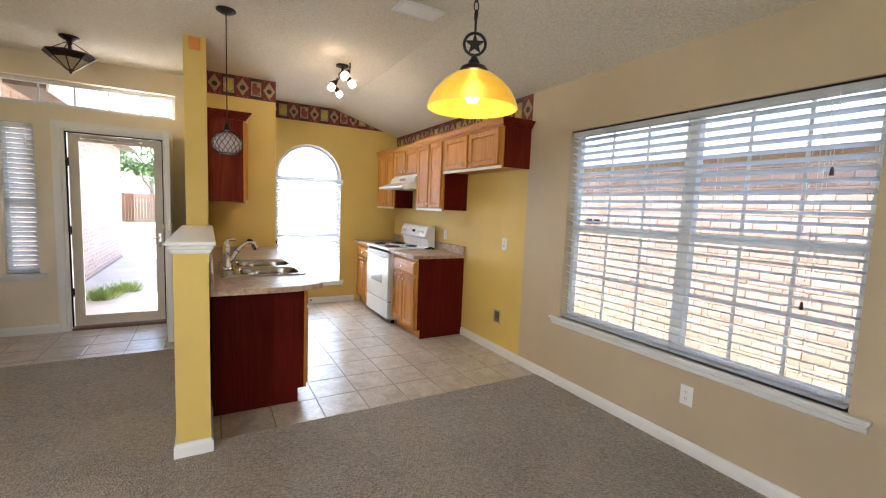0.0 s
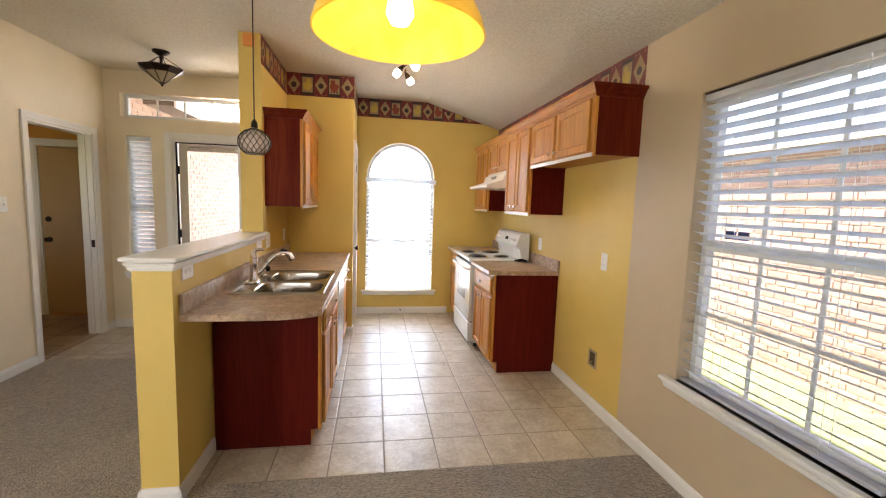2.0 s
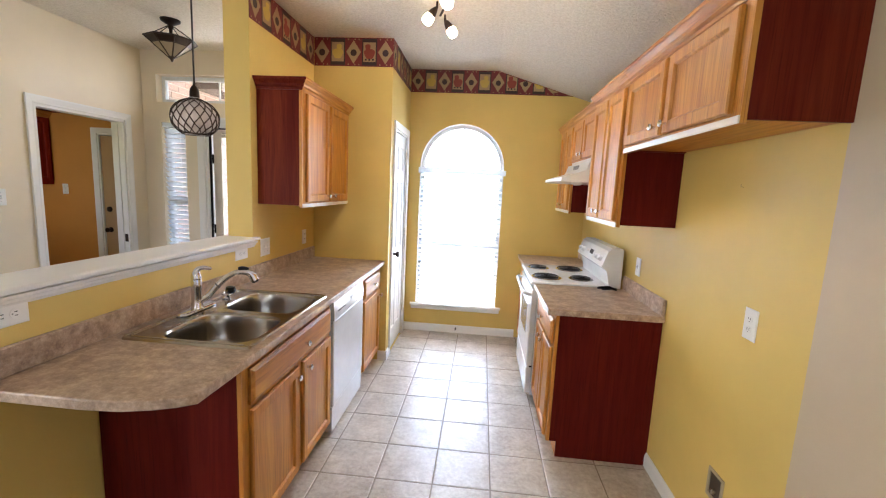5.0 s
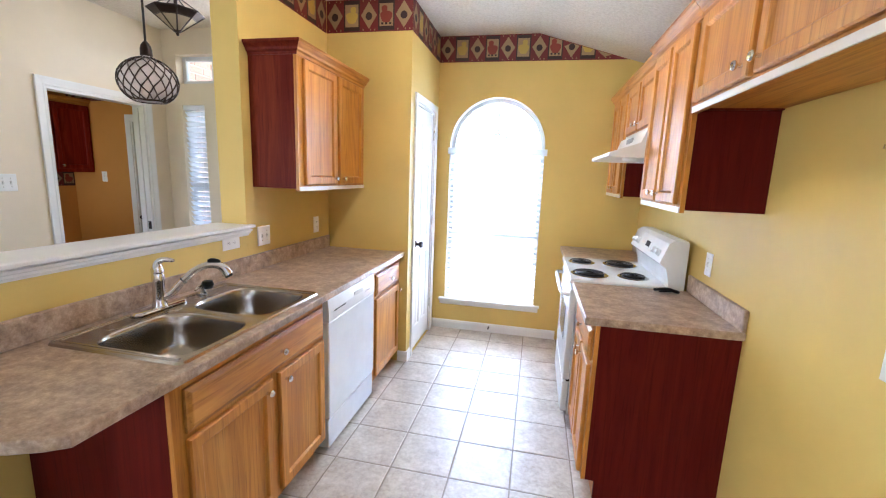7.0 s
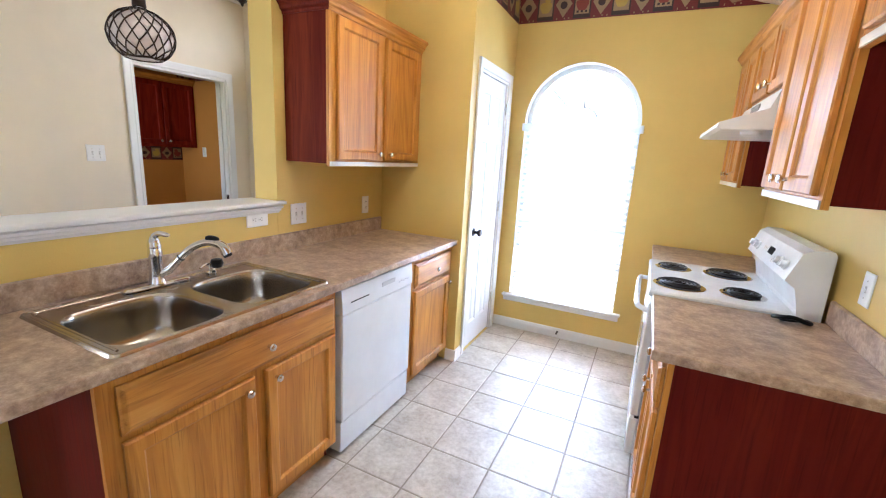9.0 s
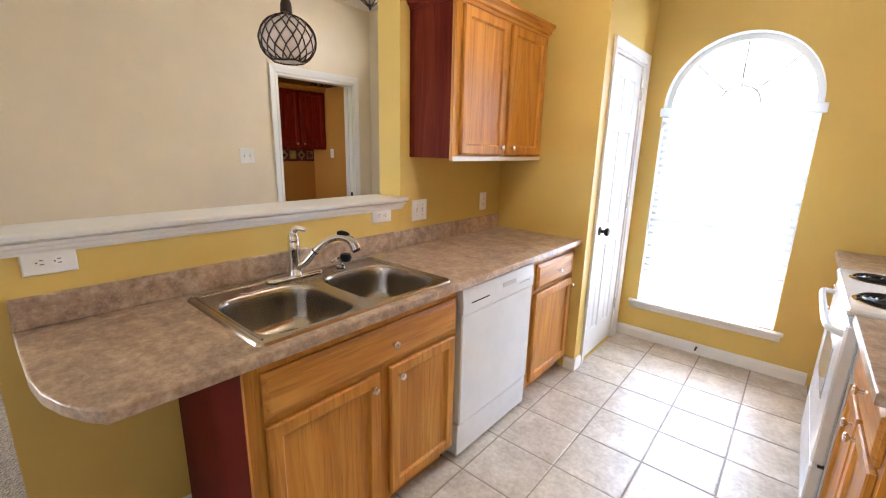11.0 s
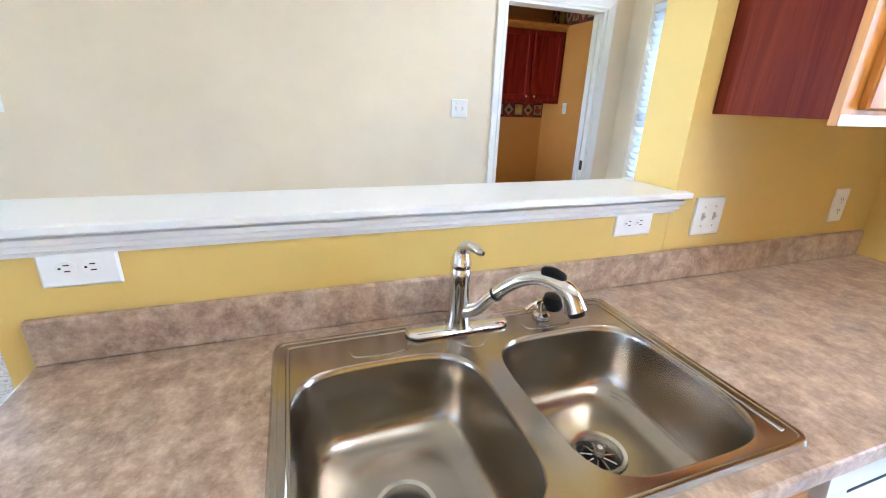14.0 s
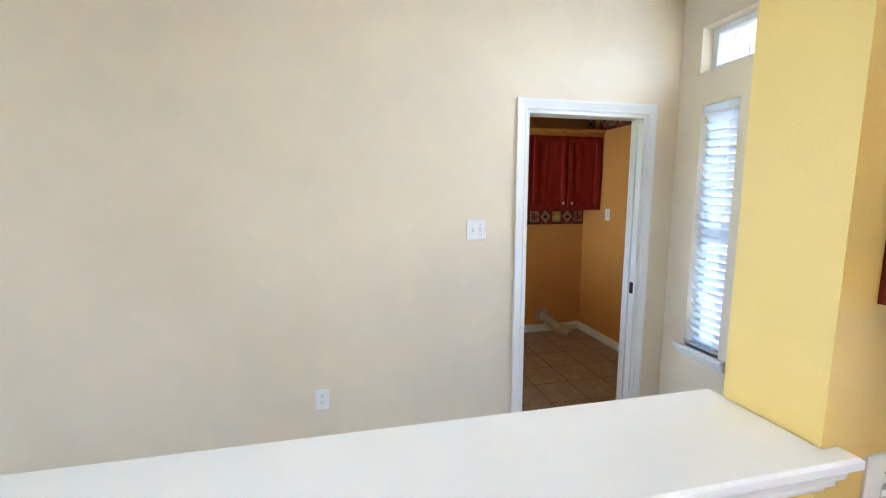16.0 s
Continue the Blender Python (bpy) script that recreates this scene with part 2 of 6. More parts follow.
# yellow wall paint with the laundry's dim warm light put into the colour
M_YELLOW_DIM = paint("dim_lit_yellow_paint", (0.59, 0.275, 0.057))

# ---- mesh helpers ----
def mesh_of(name, bm, mat, smooth=False):
    bmesh.ops.recalc_face_normals(bm, faces=bm.faces)
    me = bpy.data.meshes.new(name)
    bm.to_mesh(me)
    bm.free()
    me.materials.append(mat)
    if smooth:
        for p in me.polygons:
            p.use_smooth = True
        me.set_sharp_from_angle(angle=radians(40))
    return me


def thing(name, at=(0, 0, 0), label="", category="", group="", kind=""):
    ob = new(name)
    ob.location = at
    ob.empty_display_size = 0.1
    ob["at"] = list(at)
    return tagged(ob, label, category, group, kind)


def part(name, bm, mat, parent, label="", smooth=False):
    """One mesh, given in world coordinates, under a thing or under a part."""
    at = Vector(parent.get("at", (0, 0, 0)))
    bm.transform(Matrix.Translation(-at))
    ob = new(name, mesh_of(name, bm, mat, smooth))
    ob.parent = parent
    ob["at"] = list(at)
    return tagged(ob, label)


def solid(name, bm, mat, label="", category="", kind="structure", smooth=False, group=""):
    """A top-level mesh."""
    return tagged(new(name, mesh_of(name, bm, mat, smooth)), label, category, group, kind)


def box(bm, x0, x1, y0, y1, z0, z1, bevel=0.0, seg=1):
    m = Matrix.LocRotScale(((x0 + x1) / 2, (y0 + y1) / 2, (z0 + z1) / 2), None, (abs(x1 - x0), abs(y1 - y0), abs(z1 - z0)))
    made = bmesh.ops.create_cube(bm, size=1, matrix=m)["verts"]
    if bevel:
        edges = list({e for v in made for e in v.link_edges})
        bmesh.ops.bevel(bm, geom=edges, offset=bevel, segments=seg, profile=0.5, affect="EDGES")
    return bm


def boxes(*rows, bevel=0.0):
    bm = bmesh.new()
    for r in rows:
        box(bm, *r, bevel=bevel)
    return bm


def prism(bm, pts, axis, a, b):
    """A polygon drawn across an axis, given in the order of the other two axes, drawn out from a to b."""
    def place(p, w):
        q = list(p)
        q.insert("xyz".index(axis), w)
        return q
    va = [bm.verts.new(place(p, a)) for p in pts]
    vb = [bm.verts.new(place(p, b)) for p in pts]
    bm.faces.new(va), bm.faces.new(vb[::-1])
    for i in range(len(pts)):
        j = (i + 1) % len(pts)
        bm.faces.new((va[i], va[j], vb[j], vb[i]))
    return bm


def skin(bm, rows, closed=True, cap=True):
    """Faces between rows of points of equal length."""
    vs = [[bm.verts.new(p) for p in row] for row in rows]
    n = len(vs[0])
    for a, b in zip(vs, vs[1:]):
        for i in range(n if closed else n - 1):
            j = (i + 1) % n
            bm.faces.new((a[i], a[j], b[j], b[i]))
    if cap and closed:
        bm.faces.new(vs[0][::-1]), bm.faces.new(vs[-1])
    return bm


def lathe(bm, at, profile, seg=24, axis="z", cap=True):
    """profile: rows of radius and height along the axis."""
    k = "xyz".index(axis)
    rows = []
    for r, h in profile:
        row = []
        for i in range(seg):
            a = 2 * math.pi * i / seg
            p = [r * math.cos(a), r * math.sin(a)]
            p.insert(k, h)
            row.append(Vector(at) + Vector(p))
        rows.append(row)
    return skin(bm, rows, True, cap)


def tube(bm, pts, radius, seg=8, closed=False):
    """A round bar along points; radius: one, or one for each point."""
    pts = [Vector(p) for p in pts]
    n = len(pts)
    rows, up = [], None
    for i, p in enumerate(pts):
        d = (pts[(i + 1) % n] - pts[i - 1]) if closed else (pts[min(i + 1, n - 1)] - pts[max(i - 1, 0)])
        d.normalize()
        up = (up - up.dot(d) * d) if up is not None else d.orthogonal()
        up.normalize()
        side = d.cross(up)
        r = radius[i] if isinstance(radius, (list, tuple)) else radius
        rows.append([p + r * (math.cos(2 * math.pi * k / seg) * up + math.sin(2 * math.pi * k / seg) * side) for k in range(seg)])
    if closed:
        rows.append(rows[0])
        return skin(bm, rows, True, False)
    return skin(bm, rows, True, True)


def arc(a0, a1, n):
    return [a0 + (a1 - a0) * i / n for i in range(n + 1)]


def smooth_line(pts, n=6):
    """A curve through points."""
    pts = [Vector(p) for p in pts]
    out = []
    for i in range(len(pts) - 1):
        p0, p1, p2, p3 = pts[max(i - 1, 0)], pts[i], pts[i + 1], pts[min(i + 2, len(pts) - 1)]
        for k in range(n):
            t = k / n
            out.append(0.5 * (2 * p1 + (p2 - p0) * t + (2 * p0 - 5 * p1 + 4 * p2 - p3) * t * t + (3 * p1 - p0 - 3 * p2 + p3) * t ** 3))
    return out + [pts[-1]]


def holed_slab(axis, a, b, u0, u1, z0, z1, holes):
    """A wall from a to b across an axis, u0 to u1 along, with rectangular holes (u0, u1, z0, z1) through it."""
    us = sorted({u0, u1, *[h[0] for h in holes], *[h[1] for h in holes]})
    zs = sorted({z0, z1, *[h[2] for h in holes], *[h[3] for h in holes]})
    us, zs = [u for u in us if u0 <= u <= u1], [z for z in zs if z0 <= z <= z1]

    def full(i, j):
        if not (0 <= i < len(us) - 1 and 0 <= j < len(zs) - 1):
            return False
        u, z = (us[i] + us[i + 1]) / 2, (zs[j] + zs[j + 1]) / 2
        return not any(h[0] < u < h[1] and h[2] < z < h[3] for h in holes)

    bm = bmesh.new()

    def quad(*pts):
        bm.faces.new([bm.verts.new((w, u, z) if axis == "x" else (u, w, z)) for w, u, z in pts])

    for i in range(len(us) - 1):
        for j in range(len(zs) - 1):
            if not full(i, j):
                continue
            p, q, r, s = us[i], us[i + 1], zs[j], zs[j + 1]
            for w in (a, b):
                quad((w, p, r), (w, q, r), (w, q, s), (w, p, s))
            if not full(i - 1, j):
                quad((a, p, r), (b, p, r), (b, p, s), (a, p, s))
            if not full(i + 1, j):
                quad((a, q, r), (b, q, r), (b, q, s), (a, q, s))
            if not full(i, j - 1):
                quad((a, p, r), (b, p, r), (b, q, r), (a, q, r))
            if not full(i, j + 1):
                quad((a, p, s), (b, p, s), (b, q, s), (a, q, s))
    bmesh.ops.remove_doubles(bm, verts=bm.verts, dist=1e-5)
    return bm


# ---- plan ----
X_EAST, X_WEST, X_SPLASH, X_HALF = 2.51, -1.905, 0.0, -0.165
Y_ARCH, Y_ENTRY, Y_PANTRY, Y_COLUMN, Y_BACK = 6.06, 5.60, 5.19, 4.205, -2.6
X_PANTRY = 0.672
Z_CEIL, Z_EAST, X_FOLD = 2.75, 2.46, 1.55
Z_TOP = 2.95
Y_PAINT, Y_CARPET, Y_ENTRY_TILE = 2.995, 2.725, 4.60
T = 0.14
WIN = (0.72, 2.505, 0.575, 2.065)          # east window: y0, y1, z0, z1
SIDE = (-1.72, -1.47, 0.62, 2.08)        # sidelight
TRANSOM = (-1.755, -0.305, 2.27, 2.525)
DOOR = (-1.27, -0.405, 0.0, 2.065)       # front door opening
LDOOR = (4.572, 5.374, 0.0, 2.05)        # laundry doorway
WEST_ADDED = (-0.1, 1.55, 0.25, 2.05)          # added opening in the west wall for a fill lamp, unseen behind the walk
ARCH_X0, ARCH_X1, ARCH_Z0, ARCH_SPRING = 0.795, 1.668, 0.318, 1.789

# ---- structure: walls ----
solid("wall_east_dining", holed_slab("x", X_EAST, X_EAST + T, Y_BACK - T, Y_PAINT, -0.1, Z_TOP, [WIN]), M_BEIGE_BACKLIT, "beige painted dining wall with a wide window, darkened as backlit", "wall")
solid("wall_east_kitchen", holed_slab("x", X_EAST, X_EAST + T, Y_PAINT, Y_ARCH + T, -0.1, Z_TOP, []), M_YELLOW, "yellow painted kitchen wall behind the range", "wall")
solid("wall_west", holed_slab("x", X_WEST - 0.12, X_WEST, Y_BACK - T, Y_ENTRY, -0.1, Z_TOP, [LDOOR, WEST_ADDED]), M_BEIGE, "light beige painted living room wall with a doorway", "wall")
solid("wall_entry", holed_slab("y", Y_ENTRY, Y_ENTRY + T, X_WEST - 0.12, X_HALF, -0.1, Z_TOP, [SIDE, TRANSOM, DOOR]), M_BEIGE, "beige painted entry wall with front door, sidelight and transom", "wall")
BACK_ADDED = (-1.8, -0.2, 0.585, 2.05)         # added opening for a fill lamp, unseen behind the walk
solid("wall_back", holed_slab("y", Y_BACK - T, Y_BACK, X_WEST, X_EAST, -0.1, Z_TOP, [BACK_ADDED]), M_BEIGE, "beige painted wall", "wall")
solid("wall_splash", holed_slab("x", X_HALF, X_SPLASH, Y_COLUMN, Y_ARCH + T, -0.1, Z_TOP, []), M_YELLOW, "yellow painted full-height wall ending as a column", "wall")
solid("wall_pantry_front", holed_slab("y", Y_PANTRY, Y_PANTRY + 0.10, X_SPLASH, X_PANTRY - 0.1, -0.1, Z_TOP, []), M_YELLOW, "yellow painted pantry wall", "wall")
PDOOR = (5.35, 5.935, 0.0, 2.065)
solid("wall_pantry_side", holed_slab("x", X_PANTRY - 0.1, X_PANTRY, Y_PANTRY, Y_ARCH, -0.1, Z_TOP, [PDOOR]), M_YELLOW, "yellow painted pantry wall with a door", "wall")


def arch_wall():
    """One welded shell with an arched opening."""
    bm = bmesh.new()
    a, b = Y_ARCH, Y_ARCH + T
    cx, r = (ARCH_X0 + ARCH_X1) / 2, (ARCH_X1 - ARCH_X0) / 2

    def quad(*pts):
        bm.faces.new([bm.verts.new(p) for p in pts])

    def both(p):
        for y in (a, b):
            quad(*[(x, y, z) for x, z in p])

    def through_wall(x0, z0, x1, z1):
        quad((x0, a, z0), (x1, a, z1), (x1, b, z1), (x0, b, z0))

    levels = (-0.1, ARCH_Z0, ARCH_SPRING, Z_TOP)
    for x0, x1 in ((X_SPLASH, ARCH_X0), (ARCH_X1, X_EAST)):
        for z0, z1 in zip(levels, levels[1:]):
            both([(x0, z0), (x1, z0), (x1, z1), (x0, z1)])
            through_wall(*((x0, z0, x0, z1) if x0 == X_SPLASH else (x1, z0, x1, z1)))
        through_wall(x0, Z_TOP, x1, Z_TOP), through_wall(x0, -0.1, x1, -0.1)
    both([(ARCH_X0, -0.1), (ARCH_X1, -0.1), (ARCH_X1, ARCH_Z0), (ARCH_X0, ARCH_Z0)])
    through_wall(ARCH_X0, -0.1, ARCH_X1, -0.1), through_wall(ARCH_X0, ARCH_Z0, ARCH_X1, ARCH_Z0)
    for x in (ARCH_X0, ARCH_X1):
        through_wall(x, ARCH_Z0, x, ARCH_SPRING)
    angles = arc(math.pi, 0, 32)
    for p, q in zip(angles, angles[1:]):
        x0, z0, x1, z1 = cx + r * math.cos(p), ARCH_SPRING + r * math.sin(p), cx + r * math.cos(q), ARCH_SPRING + r * math.sin(q)
        both([(x0, z0), (x1, z1), (x1, Z_TOP), (x0, Z_TOP)])
        through_wall(x0, z0, x1, z1), through_wall(x0, Z_TOP, x1, Z_TOP)
    bmesh.ops.remove_doubles(bm, verts=bm.verts, dist=1e-5)
    return bm


solid("wall_arch", arch_wall(), M_YELLOW, "yellow painted kitchen end wall with an arched window", "wall")


def half_wall():
    bm = bmesh.new()
    box(bm, X_HALF, X_SPLASH, 2.622, Y_COLUMN - 0.001, 0, 1.145)
    return bm


solid("half_wall", half_wall(), M_YELLOW, "yellow painted half wall between kitchen and living room", "wall")

# ---- ceiling: level, then sloping down to the east wall ----
bm = bmesh.new()
prism(bm, [(-4.2, Z_CEIL), (X_FOLD, Z_CEIL), (2.72, Z_EAST - (2.72 - X_EAST) * (Z_CEIL - Z_EAST) / (X_EAST - X_FOLD)), (2.72, 3.2), (-4.2, 3.2)], "y", Y_BACK - 0.2, 6.5)
solid("ceiling", bm, M_CEILING, "off-white sprayed textured ceiling, sloping down over the east side", "ceiling")

# ---- floors ----
bm = bmesh.new()
prism(bm, [(X_WEST - 0.12, Y_BACK), (X_EAST, Y_BACK), (X_EAST, Y_CARPET), (X_SPLASH, Y_CARPET), (X_HALF, Y_CARPET), (X_HALF, Y_ENTRY_TILE), (X_WEST - 0.06, Y_ENTRY_TILE), (X_WEST - 0.06, Y_BACK)][1:7] + [(X_WEST - 0.06, Y_BACK)], "z", -0.1, 0.006)
solid("floor_carpet", bm, M_CARPET, "grey-brown cut pile wall-to-wall carpet", "floor")
solid("floor_kitchen_base", boxes((X_SPLASH, X_EAST, Y_CARPET, Y_ARCH, -0.1, -0.0012)), M_GROUT, "grey grout bed under the kitchen tiles", "floor")
solid("floor_entry_base", boxes((X_WEST, X_HALF, Y_ENTRY_TILE, Y_ENTRY + 0.2, -0.1, -0.0012)), M_GROUT, "grey grout bed under the entry tiles", "floor")
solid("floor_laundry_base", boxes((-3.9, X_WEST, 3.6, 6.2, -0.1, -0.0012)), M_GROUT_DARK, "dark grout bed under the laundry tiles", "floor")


# ---- baseboards and caps ----
def baseboard(pts_list, name="baseboard"):
    """Runs of (x0, y0, x1, y1, nx, ny): along a wall, with the side to which it stands out."""
    for x0, y0, x1, y1, nx, ny in pts_list:
        bm = bmesh.new()
        prof = [(0, 0), (0.013, 0), (0.013, 0.06), (0.009, 0.075), (0.005, 0.083), (0, 0.085)]
        skin(bm, [[(x + nx * d, y + ny * d, z) for d, z in prof] for x, y in ((x0, y0), (x1, y1))])
        solid(name, bm, M_TRIM, "white painted baseboard with a moulded top", "baseboard")


baseboard([
    (X_EAST, Y_BACK, X_EAST, 4.01, -1, 0),
    (X_WEST, Y_BACK, X_WEST, 4.515, 1, 0),
    (X_WEST, 5.437, X_WEST, Y_ENTRY, 1, 0),
    (X_WEST + 0.013, Y_ENTRY, -1.34, Y_ENTRY, 0, -1),
    (X_HALF - 0.0, 2.622, X_SPLASH, 2.622, 0, -1),
    (X_SPLASH, 2.609, X_SPLASH, 3.05, 1, 0),
    (X_HALF, 2.609, X_HALF, 5.58, -1, 0),
    (X_PANTRY, Y_ARCH, 1.885, Y_ARCH, 0, -1),
    (X_PANTRY - 0.07, Y_PANTRY, X_PANTRY + 0.013, Y_PANTRY, 0, -1),
    (X_PANTRY, Y_PANTRY, X_PANTRY, 5.285, 1, 0),
])

# cap of the half wall: a bevelled board on a stepped moulding, all round its free end
cap = thing("half_wall_cap", (-0.08, 3.4, 1.145), "white painted wooden cap with stepped moulding on the half wall", "ledge", kind="structure")
bm = bmesh.new()
prof_cap = [(0.006, 1.128), (0.008, 1.137), (0.014, 1.140), (0.014, 1.150), (0.021, 1.154), (0.023, 1.165), (0.014, 1.167), (0.014, 1.172)]
rows = []
for d, z in prof_cap:
    rows.append([(X_HALF - d, Y_COLUMN - 0.001, z), (X_HALF - d, 2.622 - d, z), (X_SPLASH + d, 2.622 - d, z), (X_SPLASH + d, 4.205 + d, z), (X_SPLASH + 0.001, 4.205 + d, z), (X_SPLASH + 0.001, Y_COLUMN - 0.001, z)])
skin(bm, rows)
part("moulding", bm, M_TRIM, cap)
bm = bmesh.new()
rows = []
for d, z in [(0.029, 1.1725), (0.034, 1.176), (0.034, 1.188), (0.029, 1.192)]:
    rows.append([(X_HALF - d, Y_COLUMN - 0.002, z), (X_HALF - d, 2.622 - d, z), (X_SPLASH + d, 2.622 - d, z), (X_SPLASH + d, 4.205 + d, z), (X_SPLASH + 0.002, 4.205 + d, z), (X_SPLASH + 0.002, Y_COLUMN - 0.002, z)])
skin(bm, rows)
part("cap_board", bm, M_TRIM, cap)


# ---- casings and doors ----
def casing(name, axis, plane, side, u0, u1, top, width=0.06, depth=0.016, label="white painted moulded door casing"):
    """Three moulded boards round an opening; side: the way it stands out of its wall."""
    ob = thing(name, (0, 0, 0), label, "door casing", kind="structure")
    prof = [(0.0, 0.0), (0.0, 0.009), (0.008, 0.012), (0.016, 0.010), (0.04, 0.014), (0.05, depth), (width, depth), (width, 0.0)]

    def P(u, z, n):
        return (plane + side * n, u, z) if axis == "x" else (u, plane + side * n, z)

    bm = bmesh.new()
    skin(bm, [[P(u0 - d, 0, n) for d, n in prof], [P(u0 - d, top + d, n) for d, n in prof], [P(u1 + d, top + d, n) for d, n in prof], [P(u1 + d, 0, n) for d, n in prof]])
    part("casing_board", bm, M_TRIM, ob)
    return ob


def jamb(parent, axis, a, b, u0, u1, top, t=0.018, mat=None):
    bm = bmesh.new()
    for r in ((u0, u0 + t, 0, top), (u1 - t, u1, 0, top), (u0 + t, u1 - t, top - t, top)):
        if axis == "x":
            box(bm, a, b, r[0], r[1], r[2], r[3])
        else:
            box(bm, r[0], r[1], a, b, r[2], r[3])
    return part("jamb", bm, mat or M_TRIM, parent)


def panel_door_mesh(w, h, t, panels, both=True):
    """A moulded panel door in its own space: x along, y through, z up; sunk panels (x0, x1, z0, z1)."""
    bm = bmesh.new()
    face = holed_slab("y", 0, t, 0, w, 0, h, panels)
    me = bpy.data.meshes.new("tmp")
    face.to_mesh(me)
    face.free()
    bm.from_mesh(me)
    bpy.data.meshes.remove(me)
    for x0, x1, z0, z1 in panels:
        for s, y0 in ((1, 0), (-1, t)):
            rows = []
            for d, n in ((0, 0), (0.012, 0.008), (0.022, 0.008), (0.04, 0.002)):
                y = y0 + s * n
                rows.append([(x0 + d, y, z0 + d), (x1 - d, y, z0 + d), (x1 - d, y, z1 - d), (x0 + d, y, z1 - d)])
            vs = [[bm.verts.new(p) for p in row] for row in rows]
            for a, b in zip(vs, vs[1:]):
                for i in range(4):
                    j = (i + 1) % 4
                    bm.faces.new((a[i], a[j], b[j], b[i]))
            bm.faces.new(vs[-1])
    return bm


def six_panels(w, h):
    a, b = 0.1, w / 2 - 0.045
    cols = ((a, b), (w - b, w - a))
    return [(c[0], c[1], z0 * h, z1 * h) for c in cols for z0, z1 in ((0.09, 0.40), (0.47, 0.78), (0.835, 0.945))]


def lever_knob(parent, at, axis, side, mat):
    bm = bmesh.new()
    prof = [(0.03, 0), (0.03, 0.005), (0.012, 0.012), (0.011, 0.03), (0.024, 0.04), (0.028, 0.052), (0.022, 0.062), (0.0, 0.064)]
    lathe(bm, at, [(max(r, 0.001), side * n) for r, n in prof], 20, axis)
    return part("knob", bm, mat, parent, smooth=True)


# laundry doorway
c = casing("door_casing", "x", X_WEST, 1, LDOOR[0], LDOOR[1], LDOOR[3], 0.062)
jamb(c, "x", X_WEST - 0.119, X_WEST - 0.001, LDOOR[0], LDOOR[1], LDOOR[3])
bm = boxes((X_WEST - 0.075, X_WEST - 0.05, 5.344, 5.357, 0.0, 2.012), (X_WEST - 0.075, X_WEST - 0.05, 4.593, 4.606, 0.0, 2.012))
part("door_stop", bm, M_TRIM, c)
part("strike_plate", boxes((X_WEST - 0.045, X_WEST - 0.012, 5.3535, 5.3575, 0.91, 0.985), bevel=0.0015), M_BRONZE, c, "dark bronze strike plate")

# pantry door
c = casing("door_casing", "x", X_PANTRY, 1, PDOOR[0], PDOOR[1], PDOOR[3], 0.058)
jamb(c, "x", X_PANTRY - 0.099, X_PANTRY - 0.001, PDOOR[0], PDOOR[1], PDOOR[3])
W_P = PDOOR[1] - PDOOR[0] - 0.042
pantry_door = thing("door_1", (0, 0, 0), "closed white six-panel pantry door with a bronze knob", "door", kind="structure")
bm = panel_door_mesh(W_P, 2.03, 0.035, six_panels(W_P, 2.03))
bm.transform(Matrix.Translation((X_PANTRY - 0.012, PDOOR[0] + 0.021, 0.012)) @ pose(0, 0, 0, 0, 0, 90))
leaf = part("leaf", bm, M_TRIM, pantry_door)
lever_knob(leaf, (X_PANTRY - 0.012, PDOOR[0] + 0.085, 0.935), "x", 1, M_BRONZE)
for z in (0.25, 1.05, 1.82):
    bm = bmesh.new()
    lathe(bm, (X_PANTRY + 0.0, PDOOR[1] - 0.016, z), [(0.006, 0), (0.006, 0.085)], 10)
    part("hinge", bm, M_NICKEL, leaf, "nickel hinge", True)

# front doorway: casing, storm door with a full glass, inner door swung open
c = casing("door_casing", "y", Y_ENTRY, -1, DOOR[0], DOOR[1], DOOR[3], 0.07)
jamb(c, "y", Y_ENTRY + 0.001, Y_ENTRY + T - 0.001, DOOR[0], DOOR[1], DOOR[3], 0.022)
part("threshold", boxes((DOOR[0] + 0.022, DOOR[1] - 0.022, Y_ENTRY + 0.0, Y_ENTRY + T, 0.0, 0.028), bevel=0.006), plain("brown_threshold", (0.16, 0.085, 0.05), 0.5), c, "worn brown door threshold")
part("weather_strip", boxes((DOOR[0] + 0.022, DOOR[0] + 0.034, Y_ENTRY + 0.03, Y_ENTRY + 0.05, 0.03, 2.04), (DOOR[1] - 0.034, DOOR[1] - 0.022, Y_ENTRY + 0.03, Y_ENTRY + 0.05, 0.03, 2.04), (DOOR[0] + 0.022, DOOR[1] - 0.022, Y_ENTRY + 0.03, Y_ENTRY + 0.05, 2.03, 2.043)), M_RUBBER, c, "black weather strip")
M_STORM = plain("cream_enamel", (0.66, 0.58, 0.47), 0.4)
storm = thing("door_2", (0, 0, 0), "closed cream storm door with one full-height glass", "storm door", kind="structure")
sx0, sx1, sy0, sy1 = DOOR[0] + 0.036, DOOR[1] - 0.036, Y_ENTRY + 0.075, Y_ENTRY + 0.105
part("door_frame", holed_slab("y", sy0, sy1, sx0, sx1, 0.035, 2.03, [(sx0 + 0.085, sx1 - 0.075, 0.14, 1.955)]), M_STORM, storm)
g = part("pane", boxes((sx0 + 0.082, sx1 - 0.072, sy0 + 0.012, sy0 + 0.016, 0.137, 1.958)), M_GLASS, storm)
g.visible_shadow = False
bm = bmesh.new()
tube(bm, [(sx0 + 0.12, sy0 - 0.03, 1.985), (sx0 + 0.40, sy0 - 0.03, 1.985)], 0.012, 10)
